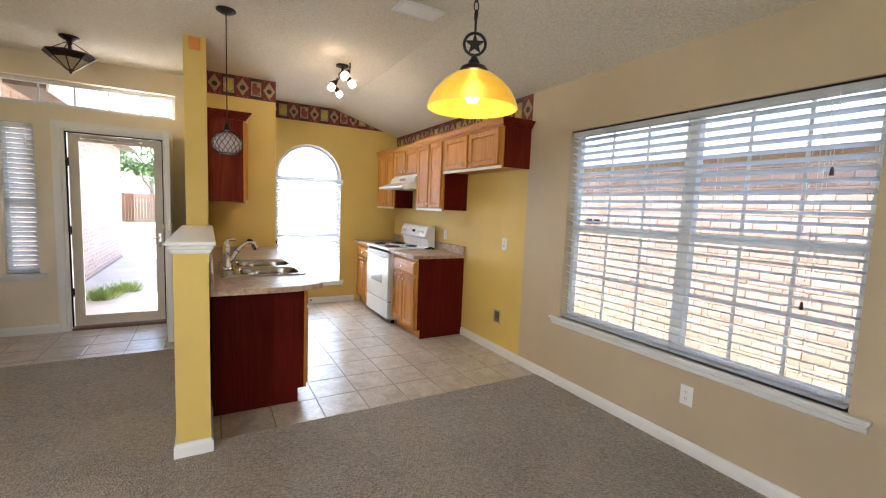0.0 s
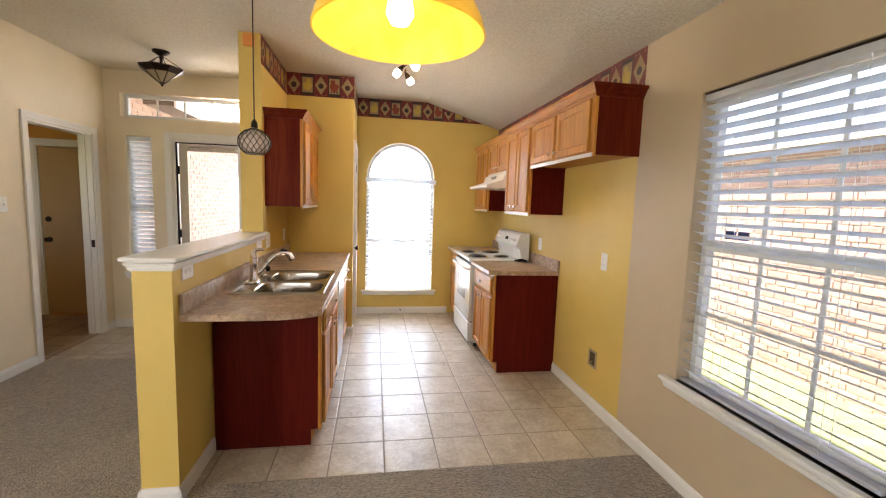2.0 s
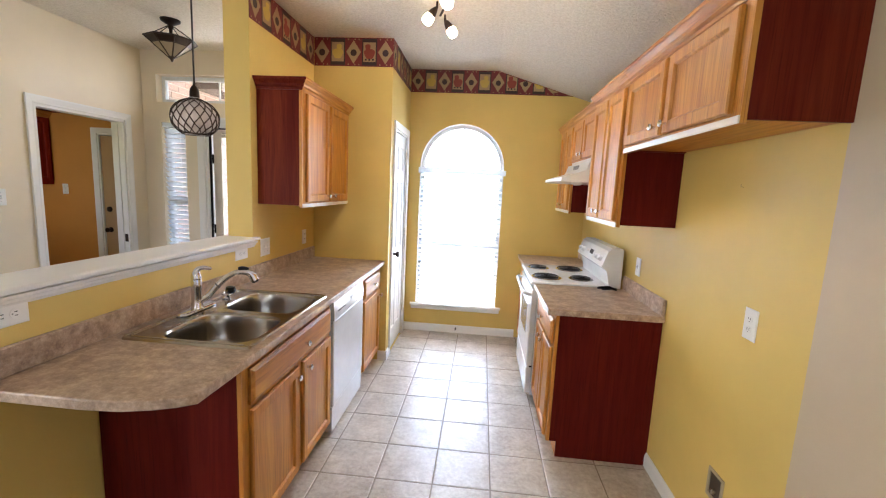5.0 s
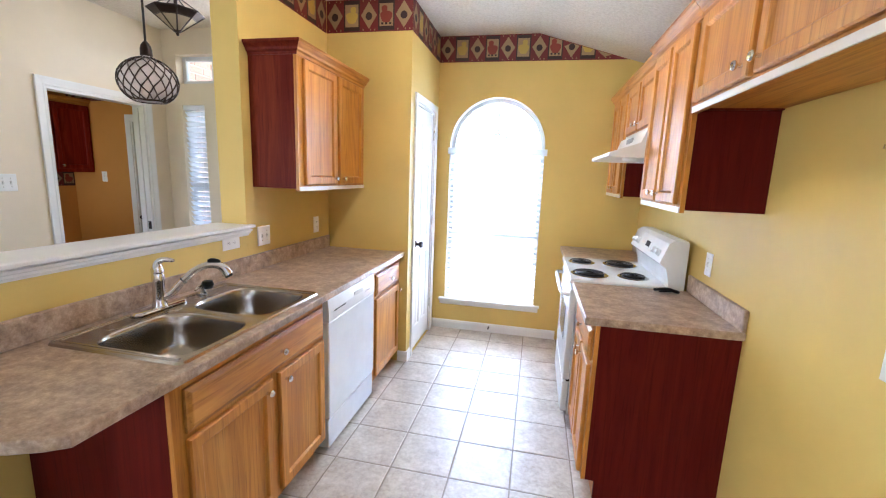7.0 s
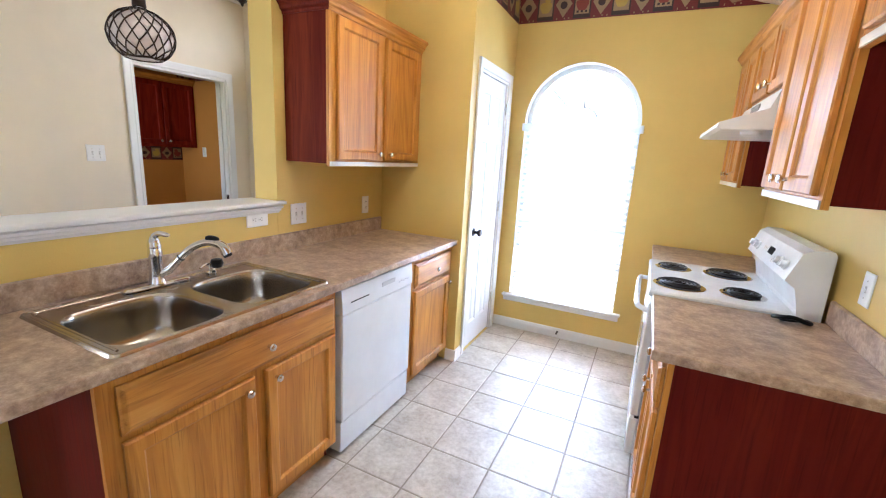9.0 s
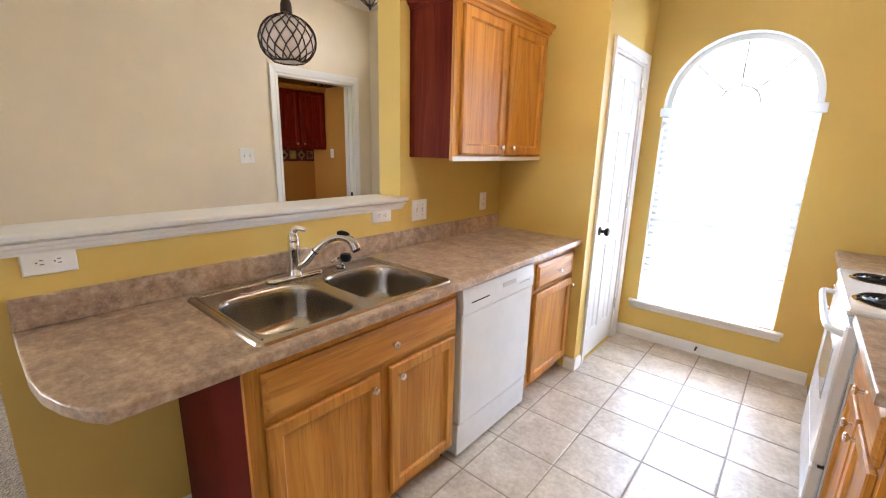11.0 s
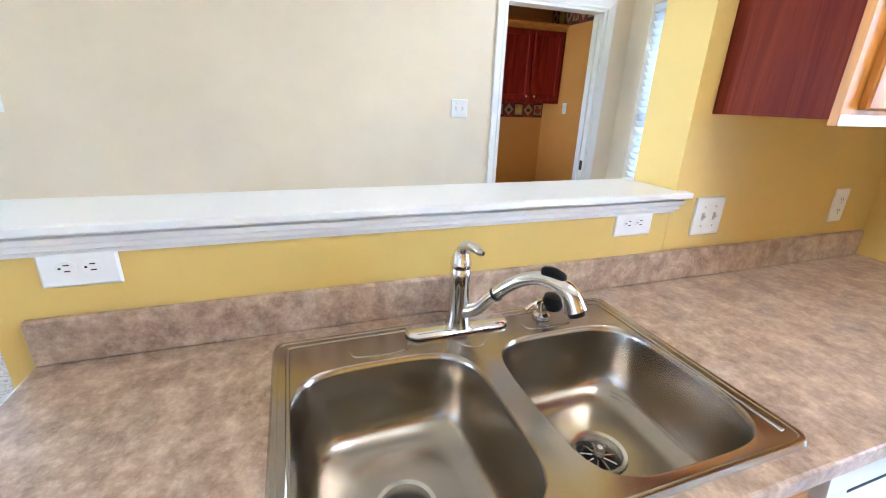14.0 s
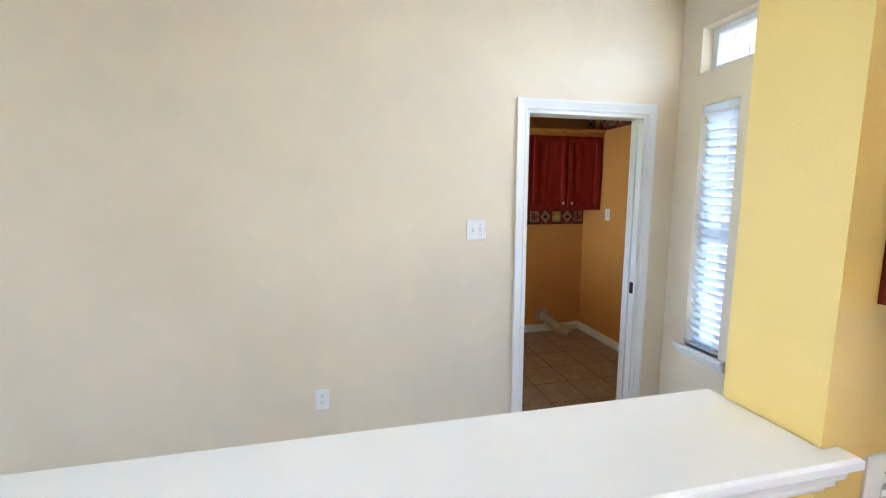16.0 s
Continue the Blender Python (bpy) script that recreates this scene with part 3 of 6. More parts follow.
tube(bm, [(sx0 + 0.40, sy0 - 0.03, 1.985), (sx0 + 0.60, sy0 - 0.03, 1.985)], 0.005, 8)
box(bm, sx0 + 0.59, sx0 + 0.62, sy0 - 0.036, sy0 + 0.002, 1.975, 1.995)
box(bm, sx0 + 0.11, sx0 + 0.13, sy0 - 0.036, sy0 + 0.002, 1.975, 1.995)
part("closer", bm, M_NICKEL, storm, "grey pneumatic closer", True)
bm = bmesh.new()
tube(bm, smooth_line([(sx1 - 0.035, sy0 + 0.005, 0.97), (sx1 - 0.035, sy0 - 0.035, 0.97), (sx1 - 0.06, sy0 - 0.045, 0.965), (sx1 - 0.13, sy0 - 0.042, 0.955)], 5), 0.008, 8)
box(bm, sx1 - 0.05, sx1 - 0.02, sy0 - 0.006, sy0 + 0.001, 0.92, 1.02, 0.003)
part("handle", bm, M_NICKEL, storm, "satin nickel lever handle", True)
for z in (0.35, 1.0, 1.7):
    part("hinge", boxes((sx0 - 0.012, sx0 + 0.006, sy0 - 0.008, sy0 - 0.0005, z, z + 0.09), bevel=0.002), M_RUBBER, storm, "dark hinge")
inner = thing("door_3", (0, 0, 0), "white panelled front door standing open against the wall", "front door", kind="structure")
W_F = DOOR[1] - DOOR[0] - 0.05
bm = panel_door_mesh(W_F, 2.02, 0.044, six_panels(W_F, 2.02))
leaf = part("leaf", bm, M_TRIM, inner)
for s, y in ((-1, 0.0), (1, 0.044)):
    lever_knob(leaf, (W_F - 0.065, y, 0.95), "y", s, M_NICKEL)
    bm = bmesh.new()
    lathe(bm, (W_F - 0.065, y, 1.12), [(0.03, 0), (0.03, s * 0.008), (0.022, s * 0.016), (0.001, s * 0.018)], 18, "y")
    part("deadbolt", bm, M_NICKEL, leaf, "nickel deadbolt", True)
part("latch_plate", boxes((W_F - 0.001, W_F + 0.002, 0.01, 0.034, 0.91, 0.99), (W_F - 0.001, W_F + 0.002, 0.01, 0.034, 1.09, 1.15)), M_NICKEL, leaf, "nickel latch plates")
inner.matrix_world = Matrix.Translation((DOOR[1] - 0.02, Y_ENTRY - 0.012, 0.02)) @ pose(0, 0, 0, 0, 0, -85)


# ---- windows ----
def wbox(axis, plane, n0, n1, u0, u1, z0, z1):
    return (plane + n0, plane + n1, u0, u1, z0, z1) if axis == "x" else (u0, u1, plane + n0, plane + n1, z0, z1)


def window_unit(name, axis, plane, u0, u1, z0, z1, label, cols=0, rows=0, rail=None, mullions=(), depth=(0.075, 0.125)):
    """A vinyl window set into an opening. plane: the room face of the wall; depth: how far in it stands."""
    ob = thing(name, (0, 0, 0), label, "window", kind="structure")
    a, b, f = depth[0], depth[1], 0.038
    bm = bmesh.new()
    for r in ((u0, u0 + f, z0, z1), (u1 - f, u1, z0, z1), (u0 + f, u1 - f, z0, z0 + f), (u0 + f, u1 - f, z1 - f, z1)):
        box(bm, *wbox(axis, plane, a, b, *r), bevel=0.004)
    for m in mullions:
        box(bm, *wbox(axis, plane, a - 0.01, b, m - 0.04, m + 0.04, z0 + f, z1 - f), bevel=0.004)
    part("window_frame", bm, M_VINYL, ob)
    edges = [u0 + f, *[v for m in mullions for v in (m - 0.04, m + 0.04)], u1 - f]
    for p, q in zip(edges[::2], edges[1::2]):
        if rail:
            part("meeting_rail", boxes(wbox(axis, plane, a - 0.004, b - 0.01, p, q, rail - 0.028, rail + 0.028), bevel=0.004), M_VINYL, ob)
        bm = bmesh.new()
        for k in range(1, cols):
            u = p + (q - p) * k / cols
            box(bm, *wbox(axis, plane, a + 0.026, a + 0.034, u - 0.009, u + 0.009, z0 + f, z1 - f))
        for z in ([z0 + (z1 - z0) * k / rows for k in range(1, rows)] if rows else []):
            if not rail or abs(z - rail) > 0.06:
                box(bm, *wbox(axis, plane, a + 0.027, a + 0.033, p, q, z - 0.009, z + 0.009))
        if len(bm.verts):
            part("muntin", bm, M_VINYL, ob)
        else:
            bm.free()
        for s, t in (((z0 + f, rail), (rail, z1 - f)) if rail else ((z0 + f, z1 - f),)):
            g = part("pane", boxes(wbox(axis, plane, a + 0.036, a + 0.040, p, q, s if not isinstance(s, tuple) else s[0], t)), M_GLASS, ob)
            g.visible_shadow = False
    return ob


def sill(name, axis, plane, u0, u1, z, out=0.05, back=0.074, horn=0.05, side=-1):
    """A moulded sill board with an apron."""
    ob = thing(name, (0, 0, 0), "white painted window sill with a moulded apron", "window sill", kind="structure")
    bm = bmesh.new()
    box(bm, *wbox(axis, plane, 0.0, back, u0 + 0.001, u1 - 0.001, z - 0.022, z))
    part("sill_back", bm, M_TRIM, ob)
    bm = bmesh.new()
    box(bm, *wbox(axis, plane, -out, -0.001, u0 - horn, u1 + horn, z - 0.022, z), bevel=0.007, seg=2)
    part("sill_board", bm, M_TRIM, ob)
    bm = bmesh.new()
    prof = [(-0.001, z - 0.0225), (-0.03, z - 0.0225), (-0.03, z - 0.032), (-0.02, z - 0.042), (-0.016, z - 0.06), (-0.008, z - 0.07), (-0.001, z - 0.07)]
    ends = (u0 - horn + 0.012, u1 + horn - 0.012)
    skin(bm, [[(plane + n, u, zz) if axis == "x" else (u, plane + n, zz) for n, zz in prof] for u in ends])
    part("apron", bm, M_TRIM, ob)
    return ob


def blind(name, axis, plane, n, u0, u1, z0, z1, tilt, label, pitch=0.05, rail_h=0.045, valance=True, wand=True, depth=0.048):
    """A slatted blind hung at depth n in its opening; tilt in degrees lowers the outer edge."""
    ob = thing(name, (0, 0, 0), label, "window blind")
    part("headrail", boxes(wbox(axis, plane, n - 0.028, n + 0.028, u0, u1, z1 - rail_h, z1), bevel=0.003), M_BLIND, ob)
    if axis == "x":
        # thin dark strip standing for the shadow line above the headrail
        part("head_track", boxes(wbox(axis, plane, n - 0.030, n - 0.0285, u0, u1, z1 - 0.012, z1 - 0.001)), M_BRONZE, ob, "dark strip for the shadow line over the headrail")
    count = int((z1 - rail_h - z0 - 0.04) / pitch)
    pitch = (z1 - rail_h - z0 - 0.036) / count
    length = u1 - u0 - 0.006
    seg = []
    for k in arc(-0.5, 0.5, 4):
        seg.append((k * depth, 0.003 * (1 - 4 * k * k)))
    bm = bmesh.new()
    prof = [(p, z + 0.0012) for p, z in seg] + [(p, z - 0.0012) for p, z in seg[::-1]]
    c, s = math.cos(radians(tilt)), math.sin(radians(tilt))
    prof = [(p * c + z * s, z * c - p * s) for p, z in prof]
    skin(bm, [[(p, u, z) if axis == "x" else (u, p, z) for p, z in prof] for u in (-length / 2, length / 2)])
    me = mesh_of("slat", bm, M_BLIND)
    top = z1 - rail_h - 0.03
    for i in range(count):
        o = new("slat", me)
        o.parent = ob
        z = top - i * pitch
        o.location = (plane + n, (u0 + u1) / 2, z) if axis == "x" else ((u0 + u1) / 2, plane + n, z)
        o.rotation_euler = (radians(random.uniform(-0.12, 0.12)), 0, 0) if axis == "x" else (0, radians(random.uniform(-0.12, 0.12)), 0)
    zb = top - count * pitch + 0.012
    part("bottom_rail", boxes(wbox(axis, plane, n - 0.024, n + 0.024, u0 + 0.003, u1 - 0.003, zb - 0.016, zb), bevel=0.003), M_BLIND, ob)
    bm = bmesh.new()
    nl = max(2, round((u1 - u0) / 0.38))
    for k in range(nl):
        u = u0 + (u1 - u0) * (k + 0.5) / nl if nl > 2 else u0 + (0.22 + 0.56 * k) * (u1 - u0)
        for dn in (-0.025, 0.025):
            box(bm, *wbox(axis, plane, n + dn - 0.0008, n + dn + 0.0008, u - 0.0008, u + 0.0008, zb, z1 - rail_h))
    part("ladder_cord", bm, M_BLIND, ob)
    return ob


# wide east window, two blinds
window_unit("window_1", "x", X_EAST, *WIN, "wide white vinyl twin window with grilles", 3, 4, 1.305, (1.58,))
sill("window_1_sill", "x", X_EAST, WIN[0], WIN[1], WIN[2] + 0.0, 0.045, 0.074, 0.085)
east_blinds = []
for k, (u0, u1) in enumerate(((WIN[0] + 0.01, 1.578), (1.582, WIN[1] - 0.01))):
    east_blinds.append(blind("window_blind", "x", X_EAST, 0.034, u0, u1, WIN[2] + 0.004, WIN[3] - 0.004, 20, "open white two-inch slatted blind in the wide window"))
# cords with dark tassels
for y, z in ((0.88, 1.64), (0.93, 1.0)):
    ob = thing("blind_cord", (X_EAST, y, z), "thin blind pull cord with a dark wooden tassel", "blind cord")
    bm = bmesh.new()
    tube(bm, [(X_EAST - 0.012, y, WIN[3] - 0.03), (X_EAST - 0.012, y, z + 0.03)], 0.0012, 6)
    part("cord", bm, M_BLIND, ob)
    bm = bmesh.new()
    lathe(bm, (X_EAST - 0.012, y, z), [(0.003, 0.04), (0.006, 0.034), (0.009, 0.008), (0.008, 0.0)], 12)
    part("tassel", bm, plain("dark_wood_tassel", (0.05, 0.03, 0.02), 0.4), ob, "dark wooden tassel", True)

# sidelight, transom
window_unit("window_2", "y", Y_ENTRY, *SIDE, "narrow white sidelight window beside the front door", 0, 0, 1.33)
sill("window_2_sill", "y", Y_ENTRY, SIDE[0], SIDE[1], SIDE[2], 0.04, 0.074, 0.055)
blind("window_blind", "y", Y_ENTRY, 0.034, SIDE[0] + 0.006, SIDE[1] - 0.006, SIDE[2] + 0.004, SIDE[3] - 0.004, 52, "half-open white slatted blind in the narrow sidelight", 0.046)
window_unit("window_3", "y", Y_ENTRY, *TRANSOM, "long white transom window of five panes over the door", 5, 0)


def arch_window():
    ob = thing("window_4", (0, 0, 0), "tall arched white window with a sunburst grille", "window", kind="structure")
    cx, r = (ARCH_X0 + ARCH_X1) / 2, (ARCH_X1 - ARCH_X0) / 2
    y0, y1, f = Y_ARCH + 0.075, Y_ARCH + 0.125, 0.04

    def outline(d):
        pts = [(ARCH_X0 + d, ARCH_Z0 + d), (ARCH_X1 - d, ARCH_Z0 + d)]
        pts += [(cx + (r - d) * math.cos(a), ARCH_SPRING + (r - d) * math.sin(a)) for a in arc(0, math.pi, 32)]
        return pts

    bm = bmesh.new()
    o, i = outline(0.001), outline(f)
    skin(bm, [[(x, y0, z) for x, z in o], [(x, y0, z) for x, z in i], [(x, y1, z) for x, z in i], [(x, y1, z) for x, z in o], [(x, y0, z) for x, z in o]], True, False)
    part("window_frame", bm, M_VINYL, ob)
    bm = bmesh.new()
    o, i = outline(0.0008), outline(0.004)
    ya, yb = Y_ARCH + 0.0005, y0 - 0.0005
    skin(bm, [[(x, ya, z) for x, z in o], [(x, ya, z) for x, z in i], [(x, yb, z) for x, z in i], [(x, yb, z) for x, z in o], [(x, ya, z) for x, z in o]], True, False)
    part("reveal", bm, M_TRIM, ob, "white painted reveal")
    bm = boxes((ARCH_X0 + f, ARCH_X1 - f, y0 + 0.002, y1 - 0.002, ARCH_SPRING - 0.06, ARCH_SPRING - 0.005), (ARCH_X0 + f, ARCH_X1 - f, y0 + 0.004, y1 - 0.008, 0.93, 0.975))
    part("meeting_rail", bm, M_VINYL, ob)
    bm = bmesh.new()
    for a in (45, 90, 135):
        c, s = math.cos(radians(a)), math.sin(radians(a))
        tube(bm, [(cx + 0.12 * c, y0 + 0.03, ARCH_SPRING + 0.12 * s), (cx + (r - f) * c, y0 + 0.03, ARCH_SPRING + (r - f) * s)], 0.008, 6)
    tube(bm, [(cx + 0.12 * math.cos(a), y0 + 0.03, ARCH_SPRING + 0.12 * math.sin(a)) for a in arc(0, math.pi, 12)], 0.008, 6)
    part("muntin", bm, M_VINYL, ob)
    bm = bmesh.new()
    skin(bm, [[(x, y0 + 0.038, z) for x, z in outline(f - 0.004)], [(x, y0 + 0.042, z) for x, z in outline(f - 0.004)]])
    part("pane", bm, M_GLASS, ob).visible_shadow = False


# two unseen windows, added only to hold the fill lamps
window_unit("window_5", "x", X_WEST - 0.2, *WEST_ADDED, "wide white vinyl window in the living room wall", 0, 0, 1.305, (0.72,))
window_unit("window_6", "y", Y_BACK - 0.2, *BACK_ADDED, "wide white vinyl living room window", 0, 0, 1.305, (-1.0,))
arch_window()
sill("window_4_sill", "y", Y_ARCH, ARCH_X0, ARCH_X1, ARCH_Z0, 0.045, 0.074, 0.055)
ab = blind("window_blind", "y", Y_ARCH, 0.034, ARCH_X0 + 0.006, ARCH_X1 - 0.006, ARCH_Z0 + 0.004, ARCH_SPRING - 0.02, -28, "white slatted blind in the lower part of the arched window")
part("valance", boxes((ARCH_X0 - 0.012, ARCH_X1 + 0.022, Y_ARCH - 0.022, Y_ARCH - 0.002, ARCH_SPRING - 0.075, ARCH_SPRING - 0.018), bevel=0.003), M_BLIND, ab)


# ---- cabinets ----
class Face:
    """A cabinet front: maps along (y), out (from the face) and up to the world. side: +1 faces +x, -1 faces -x."""

    def __init__(self, x, side):
        self.x, self.side = x, side

    def __call__(self, u, n, z):
        return (self.x + self.side * n, u, z)

    def box(self, n0, n1, u0, u1, z0, z1):
        a, b = sorted((self.x + self.side * n0, self.x + self.side * n1))
        return (a, b, u0, u1, z0, z1)


def rings(bm, F, u0, u1, z0, z1, steps, cap=True):
    rows = [[F(u0 + d, n, z0 + d), F(u1 - d, n, z0 + d), F(u1 - d, n, z1 - d), F(u0 + d, n, z1 - d)] for d, n in steps]
    vs = [[bm.verts.new(p) for p in row] for row in rows]
    for a, b in zip(vs, vs[1:]):
        for i in range(4):
            j = (i + 1) % 4
            bm.faces.new((a[i], a[j], b[j], b[i]))
    if cap:
        bm.faces.new(vs[-1])


def knob(parent, F, u, z, n=0.02):
    bm = bmesh.new()
    prof = [(0.007, 0), (0.006, 0.006), (0.006, 0.014), (0.013, 0.019), (0.015, 0.024), (0.012, 0.029), (0.001, 0.031)]
    lathe(bm, F(u, n, z), [(r, F.side * h) for r, h in prof], 16, "x")
    return part("knob", bm, M_NICKEL, parent, "round satin nickel knob", True)


def cab_door(parent, F, u0, u1, z0, z1, knob_at=None, gap=0.002, mat=None):
    st = 0.052
    bm = bmesh.new()
    rings(bm, F, u0, u1, z0, z1, [(0, gap), (0, gap + 0.013), (0.005, gap + 0.018), (st - 0.008, gap + 0.018), (st - 0.004, gap + 0.015), (st, gap + 0.008), (st + 0.004, gap + 0.006)], False)
    d = part("door", bm, mat or M_OAK, parent)
    part("panel", boxes(F.box(gap + 0.001, gap + 0.0065, u0 + st, u1 - st, z0 + st, z1 - st)), mat or M_OAK, d)
    if knob_at:
        knob(d, F, *knob_at, n=gap + 0.017)
    return d


def drawer(parent, F, u0, u1, z0, z1, knob_at, gap=0.002):
    bm = bmesh.new()
    rings(bm, F, u0, u1, z0, z1, [(0, gap), (0, gap + 0.010), (0.006, gap + 0.012), (0.016, gap + 0.019), (0.02, gap + 0.02)])
    d = part("drawer_front", bm, M_OAK_Y, parent)
    knob(d, F, *knob_at, n=gap + 0.019)
    return d


def face_frame(parent, F, u0, u1, z0, z1, openings, mat=None):
    bm = holed_slab("x", min(F.x, F.x - F.side * 0.018), max(F.x, F.x - F.side * 0.018), u0, u1, z0, z1, openings)
    return part("face_frame", bm, mat or M_OAK, parent)


def base_cabinet(at_u, F, u1, label, doors, drawers, depth=0.592, near_panel=True, open_top=False):
    """doors, drawers: rows of (u0, u1, knob u)."""
    u0 = at_u
    ob = thing("base_cabinet", (F.x - F.side * 0.3, u0, 0), label, "cabinet", "base cabinets")
    holes = [(a + 0.012, b - 0.012, 0.125, 0.655) for a, b, _ in doors] + [(a + 0.012, b - 0.012, 0.70, 0.825) for a, b, _ in drawers]
    face_frame(ob, F, u0, u1, 0.10, 0.876, holes)
    t = 0.014
    for a in (u0, u1 - t):
        bm = bmesh.new()
        s = F.side
        prism(bm, [(F.x - s * 0.0185, 0.10), (F.x - s * 0.0185, 0.876), (F.x - s * depth, 0.876), (F.x - s * depth, 0.0), (F.x - s * 0.06, 0.0), (F.x - s * 0.06, 0.10)], "y", a, a + t)
        part("side_panel", bm, M_SIDE_SHADED, ob, "red-stained oak side, darkened for its shade")
    part("toe_kick", boxes(F.box(-0.075, -0.0605, u0 + t + 0.0005, u1 - t - 0.0005, 0.0, 0.099)), M_OAK_Y, ob)
    part("bottom_panel", boxes(F.box(-depth + 0.01, -0.0185, u0 + t + 0.0005, u1 - t - 0.0005, 0.1, 0.114)), M_OAK_Y, ob)
    part("back_panel", boxes(F.box(-depth, -depth + 0.009, u0 + t + 0.0005, u1 - t - 0.0005, 0.0, 0.876)), M_OAK_Y, ob)
    for a, b, k in doors:
        cab_door(ob, F, a, b, 0.115, 0.668, (k, 0.625))
    for a, b, k in drawers:
        drawer(ob, F, a, b, 0.69, 0.838, (k, 0.763))
    return ob


def crown(parent, F, u0, u1, z, near_end, far_end, depth, size=1.0, side=None):
    """A crown moulding along the top of a wall cabinet, returned to the wall at its free ends."""
    prof = [(-0.004, 0.0), (0.006, 0.0), (0.008, 0.014), (0.020, 0.022), (0.024, 0.034), (0.040, 0.052), (0.046, 0.056), (0.046, 0.070), (-0.004, 0.070)]
    rows = []
    for d, h in prof:
        d, h = d * size, h * size
        row = []
        if near_end:
            row.append(F(u0 - d, -depth + 0.001, z + h))
        row.append(F(u0 - (d if near_end else 0), d, z + h))
        row.append(F(u1 + (d if far_end else 0), d, z + h))
        if far_end:
            row.append(F(u1 + d, -depth + 0.001, z + h))
        rows.append(row)
    cols = list(map(list, zip(*rows)))
    if near_end:
        bm = bmesh.new()
        skin(bm, cols[:2], True, True)
        # same moulding as the front, its shade given by the dark side material
        part("crown_return", bm, side or M_OAK_Y, parent, "crown moulding return, darkened for the shaded side")
        cols = cols[1:]
    bm = bmesh.new()
    skin(bm, cols, True, True)
    return part("crown_moulding", bm, M_OAK_Y, parent)


M_PALE_EDGE = plain("pale_edge_strip", (0.72, 0.66, 0.57), 0.3)


def wall_cabinet(F, u0, u1, z0, z1, depth, doors, label, near_end=False, far_end=False, size=1.0, mat=None, side=None):
    ob = thing("wall_cabinet", (F.x, u0, z0), label, "cabinet", "wall cabinets")
    face_frame(ob, F, u0, u1, z0 - 0.012, z1, [(a + 0.012, b - 0.012, z0 + 0.04, z1 - 0.04) for a, b, _ in doors], mat)
    t = 0.014
    for a in (u0, u1 - t):
        part("side_panel", boxes(F.box(-depth, -0.0185, a, a + t, z0, z1)), side or M_SIDE_SHADED, ob, "red-stained oak side, darkened for its shade")
    part("bottom_panel", boxes(F.box(-depth, -0.0185, u0 + t + 0.0005, u1 - t - 0.0005, z0 + 0.006, z0 + 0.018)), M_OAK_Y, ob)
    part("top_panel", boxes(F.box(-depth, -0.0185, u0 + t + 0.0005, u1 - t - 0.0005, z1 - 0.02, z1 - 0.006)), M_OAK_Y, ob)
    part("back_panel", boxes(F.box(-depth, -depth + 0.006, u0 + t + 0.0005, u1 - t - 0.0005, z0 + 0.019, z1 - 0.021)), M_OAK, ob)
    if not mat:
        part("bottom_edge", boxes(F.box(0.0005, 0.006, u0 + 0.001, u1 - 0.001, z0 - 0.0118, z0 + 0.012), bevel=0.001), M_PALE_EDGE, ob, "pale lower edge strip")
    for a, b, k in doors:
        cab_door(ob, F, a, b, z0 + 0.022, z1 - 0.022, (k, z0 + 0.06), mat=mat)
    crown(ob, F, u0, u1, z1 - 0.012, near_end, far_end, depth, size, side or M_SIDE_SHADED)
    return ob


FL = Face(0.603, 1)
base_cabinet(3.05, FL, 3.965, "oak sink cabinet with two doors under a false drawer front", [(3.093, 3.515, 3.475), (3.565, 3.945, 3.605)], [(3.093, 3.945, 3.575)])
base_cabinet(4.62, FL, 5.188, "narrow oak cabinet with a drawer over one door", [(4.665, 5.14, 5.105)], [(4.665, 5.14, 4.91)])
FR = Face(1.925, -1)
base_cabinet(4.005, FR, 4.652, "oak cabinet with drawer and two doors beside the range", [(4.04, 4.315, 4.28), (4.34, 4.62, 4.375)], [(4.04, 4.62, 4.33)], 0.583)
base_cabinet(5.43, FR, Y_ARCH - 0.002, "oak corner cabinet with drawer and door past the range", [(5.46, 5.70, 5.665), (5.72, 5.96, 5.755)], [(5.46, 5.96, 5.71)], 0.583)

ZU0, ZU1 = 1.405, 2.155
wall_cabinet(Face(0.30, 1), 4.275, 5.185, ZU0, 2.14, 0.299, [(4.325, 4.712, 4.675), (4.752, 5.14, 4.79)], "oak wall cabinet with two doors over the sink counter", True, False, side=M_SIDE_WALL_SHADED)
FU = Face(2.20, -1)
wall_cabinet(FU, 2.985, 4.0, 1.80, ZU1, 0.309, [(3.03, 3.495, 3.46), (3.53, 3.965, 3.565)], "oak wall cabinet over the empty refrigerator space", True, False, side=M_SIDE_WALL_SHADED)
wall_cabinet(FU, 4.003, 4.655, ZU0, ZU1, 0.309, [(4.035, 4.315, 4.28), (4.345, 4.625, 4.38)], "tall narrow oak wall cabinet with two doors")
FH = Face(2.225, -1)
wall_cabinet(FH, 4.66, 5.42, 1.815, ZU1, 0.284, [(4.69, 5.025, 4.99), (5.055, 5.39, 5.09)], "short oak wall cabinet over the range hood", size=0.9)
wall_cabinet(FH, 5.423, Y_ARCH - 0.002, ZU0, ZU1, 0.284, [(5.45, 5.70, 5.665), (5.72, 5.97, 5.755)], "oak wall cabinet in the corner", size=0.9)


